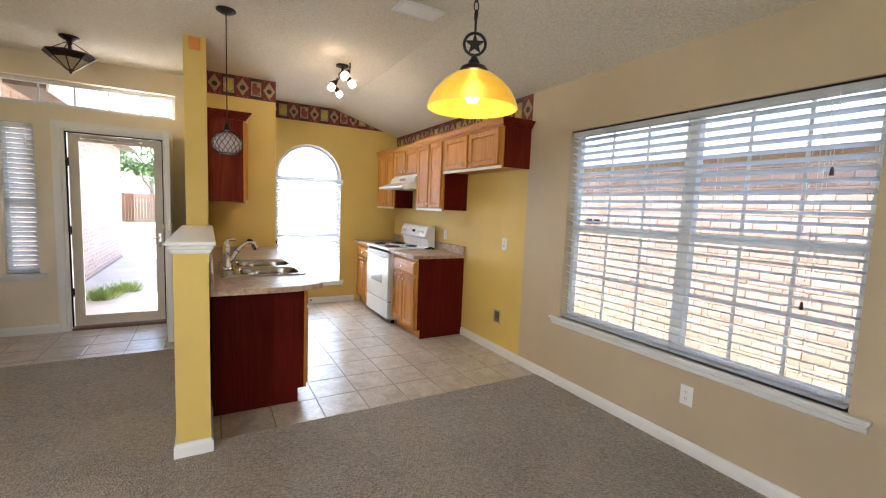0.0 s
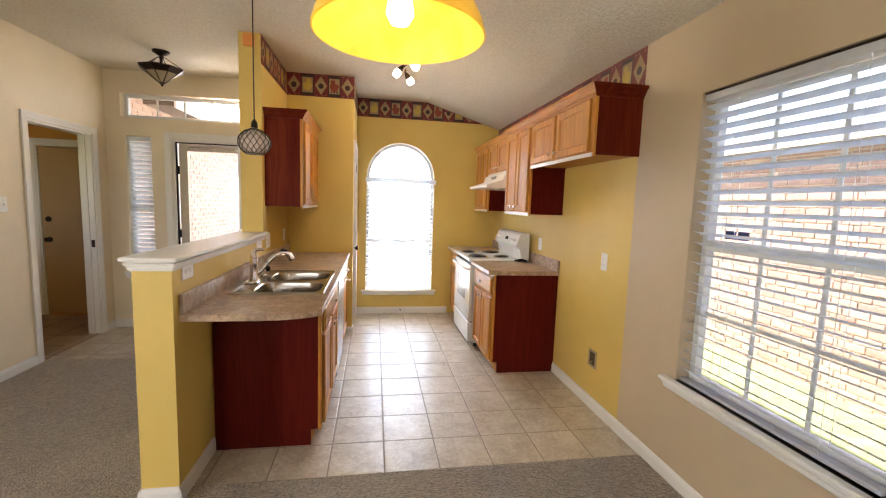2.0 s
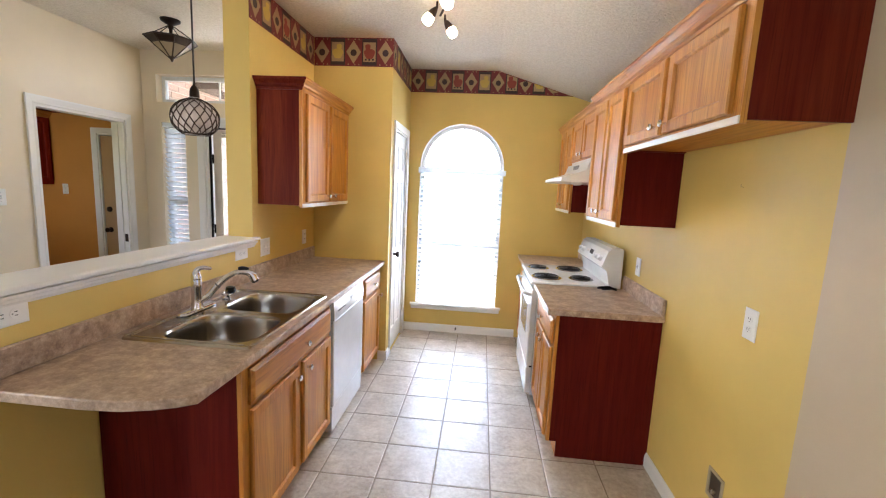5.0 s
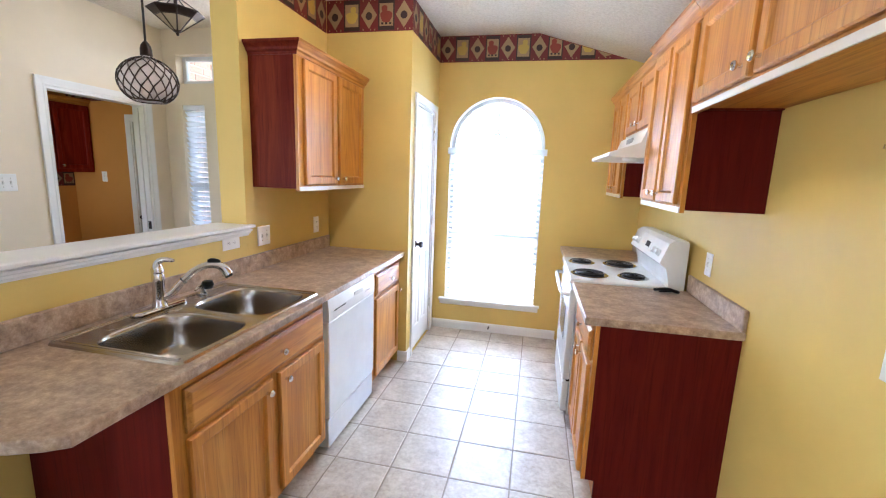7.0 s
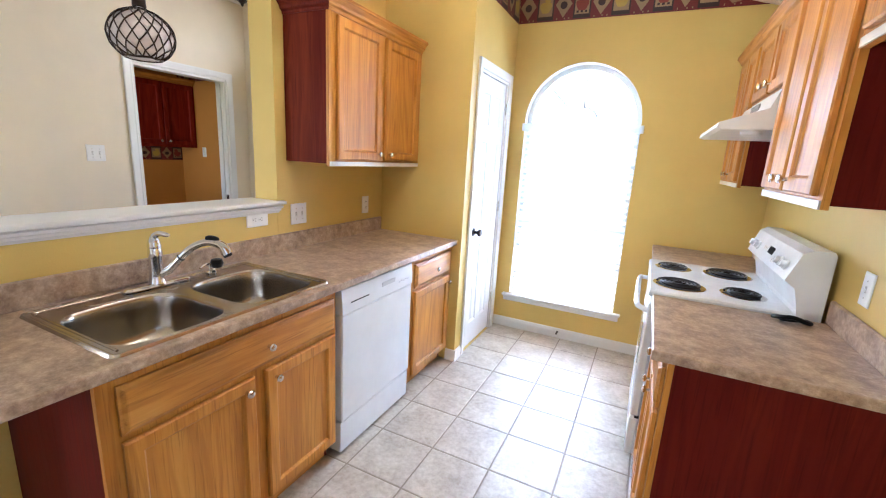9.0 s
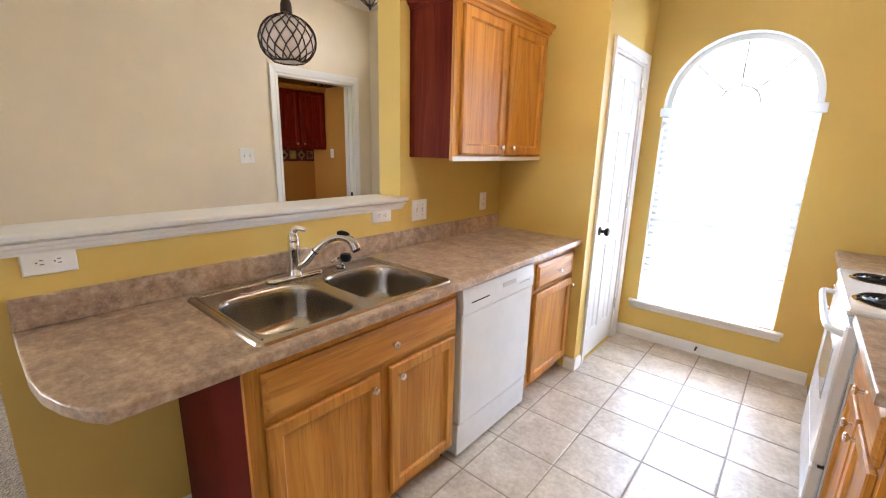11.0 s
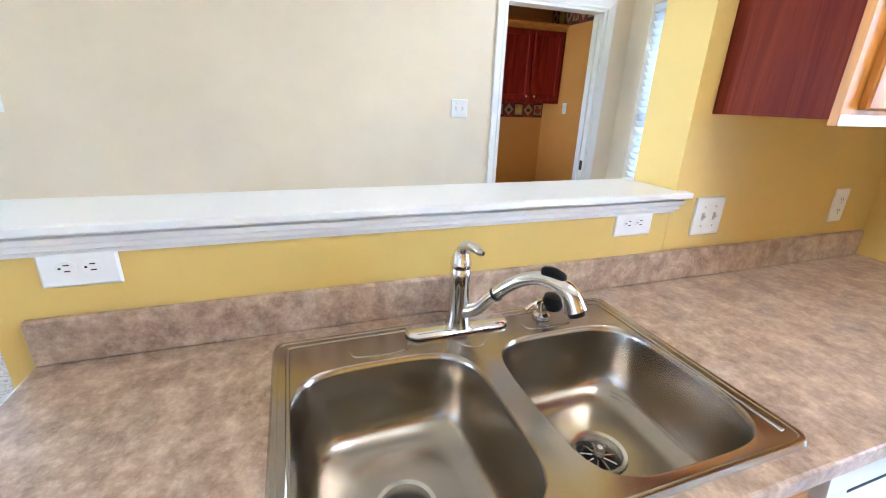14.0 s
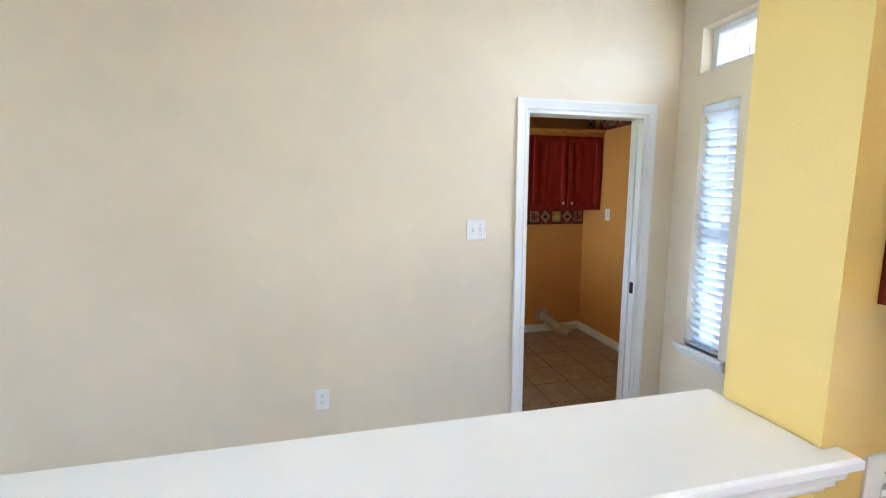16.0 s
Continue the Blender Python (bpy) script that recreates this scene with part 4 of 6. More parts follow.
# ---- worktops ----
def outline_top(bm, pts, z0, z1, nose):
    """A worktop from its outline, with a rounded lower and upper front edge where nose is set."""
    rows = []
    n = len(pts)
    for d, z in ((0.004, z0), (0.0, z0 + 0.004), (0.0, z1 - 0.005), (0.002, z1 - 0.0015), (0.006, z1)):
        row = []
        for i, p in enumerate(pts):
            a, b = Vector(pts[i - 1]), Vector(pts[(i + 1) % n])
            e1, e2 = (Vector(p) - a).normalized(), (b - Vector(p)).normalized()
            nrm = (Vector((-e1.y, e1.x)) + Vector((-e2.y, e2.x))).normalized()
            row.append((p[0] + nrm.x * d, p[1] + nrm.y * d, z))
        rows.append(row)
    skin(bm, rows)


SINK = (0.068, 0.608, 3.095, 3.932)
counter = thing("worktop", (0.3, 3.9, 0.877), "brown stone-pattern laminate worktop with a clipped round corner", "countertop")
HOLE = (SINK[0] + 0.02, SINK[1] - 0.02, SINK[2] + 0.02, SINK[3] - 0.02)
top_z0, top_z1 = 0.877, 0.912
corner = [(0.003, 2.67), (0.36, 2.668), (0.46, 2.678), (0.54, 2.70), (0.60, 2.727), (0.643, 2.757)]


def left_worktop():
    bm = bmesh.new()
    outline_top(bm, [*corner, (0.645, HOLE[2]), (0.003, HOLE[2])], top_z0, top_z1, True)
    outline_top(bm, [(0.003, HOLE[3]), (0.645, HOLE[3]), (0.645, 5.187), (0.003, 5.187)], top_z0, top_z1, True)
    prism(bm, [(0.003, HOLE[2] - 0.012), (HOLE[0], HOLE[2] - 0.012), (HOLE[0], HOLE[3] + 0.012), (0.003, HOLE[3] + 0.012)], "z", top_z0 - 0.0003, top_z1 + 0.0003)
    skin(bm, [[(x, y, z) for x, z in ((HOLE[1], top_z0 - 0.0003), (0.641, top_z0 - 0.0003), (0.6453, top_z0 + 0.004), (0.6453, top_z1 - 0.005), (0.6433, top_z1 - 0.0012), (0.639, top_z1 + 0.0003), (HOLE[1], top_z1 + 0.0003))] for y in (HOLE[2] - 0.012, HOLE[3] + 0.012)])
    return bm


part("slab", left_worktop(), M_LAMINATE, counter)
part("backsplash", boxes((0.002, 0.021, 2.672, 5.168, top_z1 + 0.0005, 1.008), bevel=0.004), M_LAMINATE, counter)
for y0, y1, lab in ((3.985, 4.655, "brown laminate worktop beside the range"), (5.425, Y_ARCH - 0.002, "brown laminate worktop in the corner past the range")):
    w = thing("worktop", (2.2, y0, 0.877), lab, "countertop")
    bm = bmesh.new()
    outline_top(bm, [(1.872, y0), (2.508, y0), (2.508, y1), (1.872, y1)], top_z0, top_z1, True)
    part("slab", bm, M_LAMINATE, w)
    part("backsplash", boxes((2.489, 2.508, y0, y1 if y1 < 5 else Y_ARCH - 0.002, top_z1 + 0.0005, 1.008), bevel=0.004), M_LAMINATE, w)


# ---- laundry room beyond the doorway ----
LX0, LX1, LY0, LY1, LZ = -3.85, X_WEST - 0.12, 3.7, 6.15, 2.44
solid("wall_laundry_west", boxes((LX0 - 0.1, LX0, LY0 - 0.1, LY1 + 0.1, -0.1, 2.7)), M_YELLOW_DIM, "yellow painted laundry wall, browned for the dim warm light", "wall")
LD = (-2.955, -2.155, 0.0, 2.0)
solid("wall_laundry_north", holed_slab("y", LY1, LY1 + 0.1, LX0, LX1 + 0.12, -0.1, 2.7, [LD]), M_YELLOW_DIM, "yellow painted laundry wall with a door, browned for the dim warm light", "wall")
# unseen opening, added to let the laundry fill lamp in
solid("wall_laundry_south", holed_slab("y", LY0 - 0.1, LY0, LX0, LX1, -0.1, 2.7, [(-3.4, -2.6, 1.05, 1.95)]), M_YELLOW_DIM, "yellow painted laundry wall, browned for the dim warm light", "wall")
solid("wall_laundry_east", boxes((LX1 + 0.001, LX1 + 0.119, Y_ENTRY + 0.001, LY1, -0.1, 2.7)), M_YELLOW_DIM, "yellow painted laundry wall, browned for the dim warm light", "wall")
solid("ceiling_laundry", boxes((LX0, LX1 - 0.001, LY0, LY1, LZ, LZ + 0.08)), M_CEILING, "off-white textured laundry ceiling", "ceiling")
baseboard([(LX0, LY0, LX0, LY1, 1, 0), (LX0 + 0.013, LY1, LD[0] - 0.062, LY1, 0, -1)])
c = casing("door_casing", "y", LY1, -1, LD[0], LD[1], LD[3], 0.062)
jamb(c, "y", LY1 + 0.001, LY1 + 0.099, LD[0], LD[1], LD[3])
ld = thing("door_4", (0, 0, 0), "closed cream door, browned for dim light, with dark deadbolt and knob in the laundry", "door", kind="structure")
W_L = LD[1] - LD[0] - 0.042
bm = panel_door_mesh(W_L, 1.965, 0.04, [])
bm.transform(Matrix.Translation((LD[0] + 0.021, LY1 + 0.02, 0.01)))
leaf = part("leaf", bm, M_CREAMDOOR_DIM, ld)
lever_knob(leaf, (LD[0] + 0.085, LY1 + 0.02, 0.90), "y", -1, M_BRONZE)
bm = bmesh.new()
lathe(bm, (LD[0] + 0.085, LY1 + 0.02, 1.14), [(0.032, 0), (0.03, -0.012), (0.02, -0.02), (0.001, -0.022)], 18, "y")
part("deadbolt", bm, M_BRONZE, leaf, "dark bronze deadbolt", True)
FW = Face(LX0 + 0.315, 1)
for u0, u1, k in ((4.55, 5.34, 0), (5.343, 6.148, 0)):
    m = (u0 + u1) / 2
    wall_cabinet(FW, u0, u1, 1.41, 2.16, 0.314, [(u0 + 0.03, m - 0.01, m - 0.05), (m + 0.01, u1 - 0.03, m + 0.05)], "dark red-stained wall cabinet over the laundry space", mat=M_REDCAB)
duct = thing("dryer_duct", (-3.70, 5.75, 0.0), "short crumpled aluminium dryer duct lying on the floor", "dryer duct")
bm = bmesh.new()
rows = []
for i in range(29):
    s = i / 28
    p = Vector((-3.835 + 0.28 * s, 5.66 + 0.20 * s, 0.20 - 0.145 * min(1, 1.25 * s)))
    r = 0.05 + (0.003 if i % 2 else -0.003)
    rows.append([p + r * (math.cos(a) * Vector((-0.55, 0.83, 0)) + math.sin(a) * Vector((0.3, 0.2, 0.93))) for a in arc(0, 2 * math.pi, 16)[:-1]])
skin(bm, rows)
part("flexible_hose", bm, M_FOIL, duct, smooth=True)
part("wall_plate", boxes((LX0 + 0.0135, LX0 + 0.022, 5.59, 5.73, 0.13, 0.27), bevel=0.003), M_FOIL, duct)

# ---- outside ----
bm = bmesh.new()
box(bm, -400, 400, -400, 400, -0.5, -0.16)
solid("ground", bm, M_GRASS, "sunlit green lawn reaching the horizon", "ground")
solid("pavement", boxes((-1.85, 3.2, 5.75, 16.0, -0.2, -0.06), bevel=0.01), M_CONCRETE, "pale concrete front walk and drive", "pavement")
solid("porch_slab", boxes((-1.88, 0.3, 5.742, 7.0, -0.2, -0.03), bevel=0.01), M_CONCRETE, "pale concrete porch slab", "pavement")
solid("road", boxes((-60, 60, 20, 27, -0.3, -0.15)), plain("asphalt", (0.055, 0.053, 0.05), 0.9, 0, 0.2, 3), "grey asphalt street", "road")


def brick_field(parent, axis, plane, side, u0, u1, z0, z1, mat, label):
    """Courses of bricks standing 6 mm out of a mortar wall, joined into one mesh."""
    bw, bh, j = 0.205, 0.062, 0.011
    verts, faces = [], []
    row, z = 0, z0
    while z + bh <= z1:
        u = u0 - (bw / 2 if row % 2 else 0)
        while u < u1:
            a, b = max(u, u0), min(u + bw, u1)
            if b - a > 0.03:
                n0, n1 = plane, plane + side * (0.006 + 0.003 * random.random())
                k = len(verts)
                for n, d in ((n0, 0), (n1, 0.003)):
                    for uu, zz in ((a + d, z + d), (b - d, z + d), (b - d, z + bh - d), (a + d, z + bh - d)):
                        verts.append((n, uu, zz) if axis == "x" else (uu, n, zz))
                faces += [(k + 4, k + 5, k + 6, k + 7)] + [(k + i, k + (i + 1) % 4, k + 4 + (i + 1) % 4, k + 4 + i) for i in range(4)]
            u += bw + j
        z += bh + j
        row += 1
    me = bpy.data.meshes.new("bricks")
    me.from_pydata(verts, [], faces)
    me.materials.append(mat)
    bm = bmesh.new()
    bm.from_mesh(me)
    bmesh.ops.recalc_face_normals(bm, faces=bm.faces)
    bm.to_mesh(me)
    bm.free()
    ob = new("bricks", me)
    ob.parent = parent
    return tagged(ob, label, kind="stuff")


house = thing("neighbour_house", (8, 3, -0.2), "single-storey tan brick neighbouring house with a shingle roof", "house")
XN = 5.05
part("wall", boxes((XN, XN + 9, -9, 14, -0.3, 2.18)), M_MORTAR, house)
brick_field(house, "x", XN, -1, -6.0, 11.0, -0.2, 2.14, M_BRICK, "tan and pink brick courses").location = -Vector(house.location)
bm = bmesh.new()
prism(bm, [(XN - 0.1, 2.16), (XN - 0.1, 2.30), (XN + 4.5, 3.1), (XN + 9.5, 2.30), (XN + 9.5, 2.16)], "y", -9.5, 14.5)
part("roof", bm, M_SHINGLE, house)
part("fascia", boxes((XN - 0.125, XN - 0.101, -9.5, 14.5, 2.14, 2.30)), M_TRIM, house, "white painted fascia")

wing = thing("garage_wing", (-4, 9, -0.2), "tan brick garage wing with a gabled shingle roof", "house")
XW = -1.88
part("wall", boxes((XW - 5.5, XW, 6.27, 13.0, -0.3, 2.65)), M_MORTAR, wing)
part("wall", boxes((-1.9, XW, 5.742, 6.269, -0.1, 3.0)), M_MORTAR, wing)
brick_field(wing, "x", XW, 1, 5.745, 13.0, -0.1, 2.6, M_BRICK_WASHED, "tan brick courses, paled for the outdoor glare").location = -Vector(wing.location)
bm = bmesh.new()
prism(bm, [(XW + 0.35, 2.55), (XW + 0.35, 2.72), (XW - 2.7, 4.3), (XW - 6.0, 2.72), (XW - 6.0, 2.55)], "y", 6.3, 13.4)
part("roof", bm, M_SHINGLE, wing)
part("fascia", boxes((XW + 0.351, XW + 0.375, 6.3, 13.4, 2.53, 2.72)), M_TRIM, wing, "pale painted fascia")
bm = bmesh.new()
lathe(bm, (XW + 0.07, 6.75, 2.02), [(0.001, -0.06), (0.05, -0.05), (0.055, 0.03), (0.03, 0.05), (0.001, 0.052)], 16)
box(bm, XW + 0.008, XW + 0.07, 6.73, 6.77, 2.03, 2.05)
part("wall_light", bm, M_PLASTIC, wing, "small pale outdoor wall light", True)

# unseen eaves and roof, added to keep sun off the front and east windows
own = thing("added_eaves", (0, 6.4, 2.96), "unseen white boxed eaves added to keep the sun out", "eaves", kind="structure")
part("soffit", boxes((X_WEST - 0.1, 3.25, 6.21, 7.2, 2.97, 3.12)), M_TRIM, own)
part("soffit", boxes((2.66, 3.25, -4, 6.149, 2.97, 3.12)), M_TRIM, own)
solid("roof", boxes((-4.4, 3.25, -3.2, 7.2, 3.205, 3.3)), M_SHINGLE, "unseen brown shingle roof added over the rooms to block the sun", "roof")

fence = thing("board_fence", (0, 33, -0.2), "red-stained wooden board fence far across the street", "fence")
for i in range(30):
    x = -7.0 + i * 0.16
    part("board", boxes((x, x + 0.15, 33, 33.02, -0.16, 1.6 + 0.03 * (i % 3))), M_FENCE, fence)


def tree(at, height, spread, seed):
    rnd = random.Random(seed)
    ob = thing("tree", at, "leafy green tree across the street", "tree", "street trees")
    base = Vector(at)
    bm = bmesh.new()
    tube(bm, [base, base + Vector((0.05, 0, height * 0.25)), base + Vector((-0.05, 0.1, height * 0.5))], [0.2, 0.15, 0.1], 10)
    for k in range(9):
        a = rnd.uniform(0, 6.28)
        p = base + Vector((0, 0, height * rnd.uniform(0.28, 0.5)))
        tube(bm, [p, p + Vector((math.cos(a) * spread * 0.3, math.sin(a) * spread * 0.3, height * 0.15)), p + Vector((math.cos(a) * spread * 0.7, math.sin(a) * spread * 0.7, height * 0.3))], [0.07, 0.05, 0.02], 6)
    part("trunk", bm, M_BARK, ob)
    verts, faces = [], []
    for k in range(2600):
        u = Vector((rnd.gauss(0, 1), rnd.gauss(0, 1), rnd.gauss(0, 1))).normalized() * rnd.uniform(0.45, 1.0) ** 0.5
        lump = 1 + 0.25 * math.sin(5 * u.x + seed) * math.cos(4 * u.z) + 0.15 * math.sin(9 * u.y)
        c = base + Vector((u.x * spread * lump, u.y * spread * lump, height * 0.68 + u.z * height * 0.33 * lump))
        e = Vector((rnd.gauss(0, 1), rnd.gauss(0, 1), rnd.gauss(0, 1))).normalized()
        f = e.orthogonal().normalized()
        s = rnd.uniform(0.1, 0.2)
        n = len(verts)
        verts += [c + e * s, c + f * s * 0.6, c - e * s, c - f * s * 0.6]
        faces.append((n, n + 1, n + 2, n + 3))
    me = bpy.data.meshes.new("crown")
    me.from_pydata([v - base for v in verts], [], faces)
    me.materials.append(M_LEAF)
    o = new("crown", me)
    o.parent = ob
    return ob


tree((-3.5, 36, -0.16), 7.0, 3.2, 3)
tree((-10.5, 40, -0.16), 8.0, 3.6, 5)


M_BLADE = plain("pale_grass_blade", (0.30, 0.42, 0.12), 0.7, 0, 0.3, 9)


def plant(at, seed):
    rnd = random.Random(seed)
    ob = thing("grass_clump", at, "low bright green ornamental grass beside the walk", "plant")
    verts, faces = [], []
    for k in range(420):
        a, r = rnd.uniform(0, 6.28), rnd.uniform(0, 0.22)
        b = Vector((r * math.cos(a), r * math.sin(a), 0))
        tip = b * rnd.uniform(1.4, 2.2) + Vector((0, 0, rnd.uniform(0.08, 0.20)))
        s = Vector((-math.sin(a), math.cos(a), 0)) * 0.006
        n = len(verts)
        verts += [b - s, b + s, tip]
        faces.append((n, n + 1, n + 2))
    me = bpy.data.meshes.new("blades")
    me.from_pydata(verts, [], faces)
    me.materials.append(M_BLADE)
    o = new("blades", me)
    o.parent = ob


plant((-1.35, 7.6, -0.06), 1)
plant((-1.15, 8.1, -0.06), 2)


# ---- sink and tap ----
def sink():
    ob = thing("kitchen_sink", (0.33, 3.51, 0.912), "double-bowl brushed stainless steel drop-in sink", "sink")
    zt = 0.919
    x0, x1, y0, y1 = SINK
    ym = 3.51
    bm = bmesh.new()
    bowls = ((0.385, 3.305, 0.192, 0.178), (0.385, 3.715, 0.192, 0.178))
    for k, (cx, cy, a, b) in enumerate(bowls):
        rx0, rx1, ry0, ry1 = x0 + 0.014, x1 - 0.014, (y0 + 0.014, ym)[k], (ym, y1 - 0.014)[k]
        angles = sorted([2 * math.pi * i / 64 for i in range(64)] + [math.atan2(y - cy, x - cx) % (2 * math.pi) for x in (rx0, rx1) for y in (ry0, ry1)])

        def rect(t):
            c, s = math.cos(t), math.sin(t)
            d = min(((rx1 if c > 0 else rx0) - cx) / c if abs(c) > 1e-6 else 9, ((ry1 if s > 0 else ry0) - cy) / s if abs(s) > 1e-6 else 9)
            return (cx + d * c, cy + d * s)

        def bowl(t, grow, p=4.2):
            c, s = math.cos(t), math.sin(t)
            d = (abs(c / (a * grow)) ** p + abs(s / (b * grow)) ** p) ** (-1 / p)
            return (cx + d * c, cy + d * s)

        rows = [[(*rect(t), zt) for t in angles]]
        for grow, z, p in ((1.035, zt, 4.2), (1.02, zt + 0.0005, 4.2), (1.0, zt - 0.004, 4.2), (0.985, zt - 0.014, 4.2), (0.965, zt - 0.07, 4.2), (0.945, zt - 0.12, 4.0), (0.90, zt - 0.15, 3.6), (0.82, zt - 0.165, 3.2), (0.6, zt - 0.171, 2.6)):
            rows.append([(*bowl(t, grow, p), z) for t in angles])
        rows.append([(cx + 0.047 * math.cos(t), cy + 0.047 * math.sin(t), zt - 0.176) for t in angles])
        rows.append([(cx + 0.043 * math.cos(t), cy + 0.043 * math.sin(t), zt - 0.181) for t in angles])
        skin(bm, rows, True, False)
    bmesh.ops.remove_doubles(bm, verts=bm.verts, dist=1e-5)
    # rolled outer rim
    ring = []
    for d, z in ((0.014, zt), (0.010, zt + 0.0025), (0.005, zt + 0.002), (0.0, zt - 0.0065)):
        pts = []
        for cxx, cyy, a0 in ((x1, y1, 0), (x0, y1, 90), (x0, y0, 180), (x1, y0, 270)):
            sx, sy = (1 if cxx == x1 else -1), (1 if cyy == y1 else -1)
            r = 0.028 - d
            ox, oy = cxx - sx * 0.028, cyy - sy * 0.028
            for a in arc(a0, a0 + 90, 5):
                pts.append((ox + r * math.cos(radians(a)), oy + r * math.sin(radians(a)), z))
        ring.append(pts)
    skin(bm, ring, True, False)
    part("bowl_sheet", bm, M_STEEL, ob, smooth=True)
    for y in (y0 + 0.03, y1 - 0.03):
        bm = bmesh.new()
        tube(bm, [(x0 + 0.035, y, zt - 0.001), (x1 - 0.035, y, zt - 0.001)], 0.0045, 10)
        part("pressed_rib", bm, M_STEEL, ob, smooth=True)
    bm = bmesh.new()
    tube(bm, smooth_line([(x0 + 0.03, y0 + 0.03, zt - 0.001), (x0 + 0.026, y0 + 0.12, zt - 0.001), (x0 + 0.026, y1 - 0.12, zt - 0.001), (x0 + 0.03, y1 - 0.03, zt - 0.001)], 6), 0.004, 10)
    part("pressed_rib", bm, M_STEEL, ob, smooth=True)
    for u0, u1 in ((y0 + 0.15, ym - 0.14), (ym + 0.14, y1 - 0.15)):
        bm = bmesh.new()
        tube(bm, smooth_line([(x0 + 0.075, u0, zt - 0.001), (x0 + 0.098, u0 + 0.012, zt - 0.001), (x0 + 0.102, (u0 + u1) / 2, zt - 0.001), (x0 + 0.098, u1 - 0.012, zt - 0.001), (x0 + 0.075, u1, zt - 0.001)], 6), 0.003, 8)
        part("ledge_step", bm, M_STEEL, ob, smooth=True)
    bm = bmesh.new()
    tube(bm, smooth_line([(x0 + 0.105, ym - 0.035, zt - 0.001), (x0 + 0.125, ym - 0.018, zt - 0.001), (x0 + 0.13, ym, zt - 0.001), (x0 + 0.125, ym + 0.018, zt - 0.001), (x0 + 0.105, ym + 0.035, zt - 0.001)], 6), 0.003, 8)
    part("ledge_step", bm, M_STEEL, ob, smooth=True)
    for k, (cx, cy, a, b) in enumerate(bowls):
        bm = bmesh.new()
        z = zt - 0.181
        lathe(bm, (cx, cy, z), [(0.056, 0.0085), (0.055, 0.0105), (0.047, 0.0085), (0.041, -0.004), (0.037, -0.02), (0.030, -0.024), (0.027, -0.04), (0.001, -0.04)], 28, cap=False)
        d = part("drain", bm, M_NICKEL, ob, "chrome strainer drain", True)
        # black discs inside the drains stand for their unlit depth
        bm = bmesh.new()
        lathe(bm, (cx, cy, z - 0.019), [(0.0355, 0), (0.0355, 0.002), (0.001, 0.002)], 24)
        part("drain_throat", bm, M_RUBBER, d, "black disc for the darkness in the drain")
        bm = bmesh.new()
        if k:
            for i in range(9):
                aa = 2 * math.pi * i / 9
                tube(bm, [(cx + 0.01 * math.cos(aa), cy + 0.01 * math.sin(aa), z - 0.004), (cx + 0.037 * math.cos(aa), cy + 0.037 * math.sin(aa), z - 0.006)], 0.0022, 6)
            lathe(bm, (cx, cy, z), [(0.012, 0.002), (0.011, 0.018), (0.006, 0.024), (0.001, 0.025)], 14)
            part("strainer_basket", bm, M_CHROME, d, "", True)
        else:
            lathe(bm, (cx, cy, z - 0.0395), [(0.0265, 0), (0.0265, 0.004), (0.016, 0.006), (0.001, 0.006)], 18)
            part("drain_hole", bm, M_RUBBER, d)


sink()


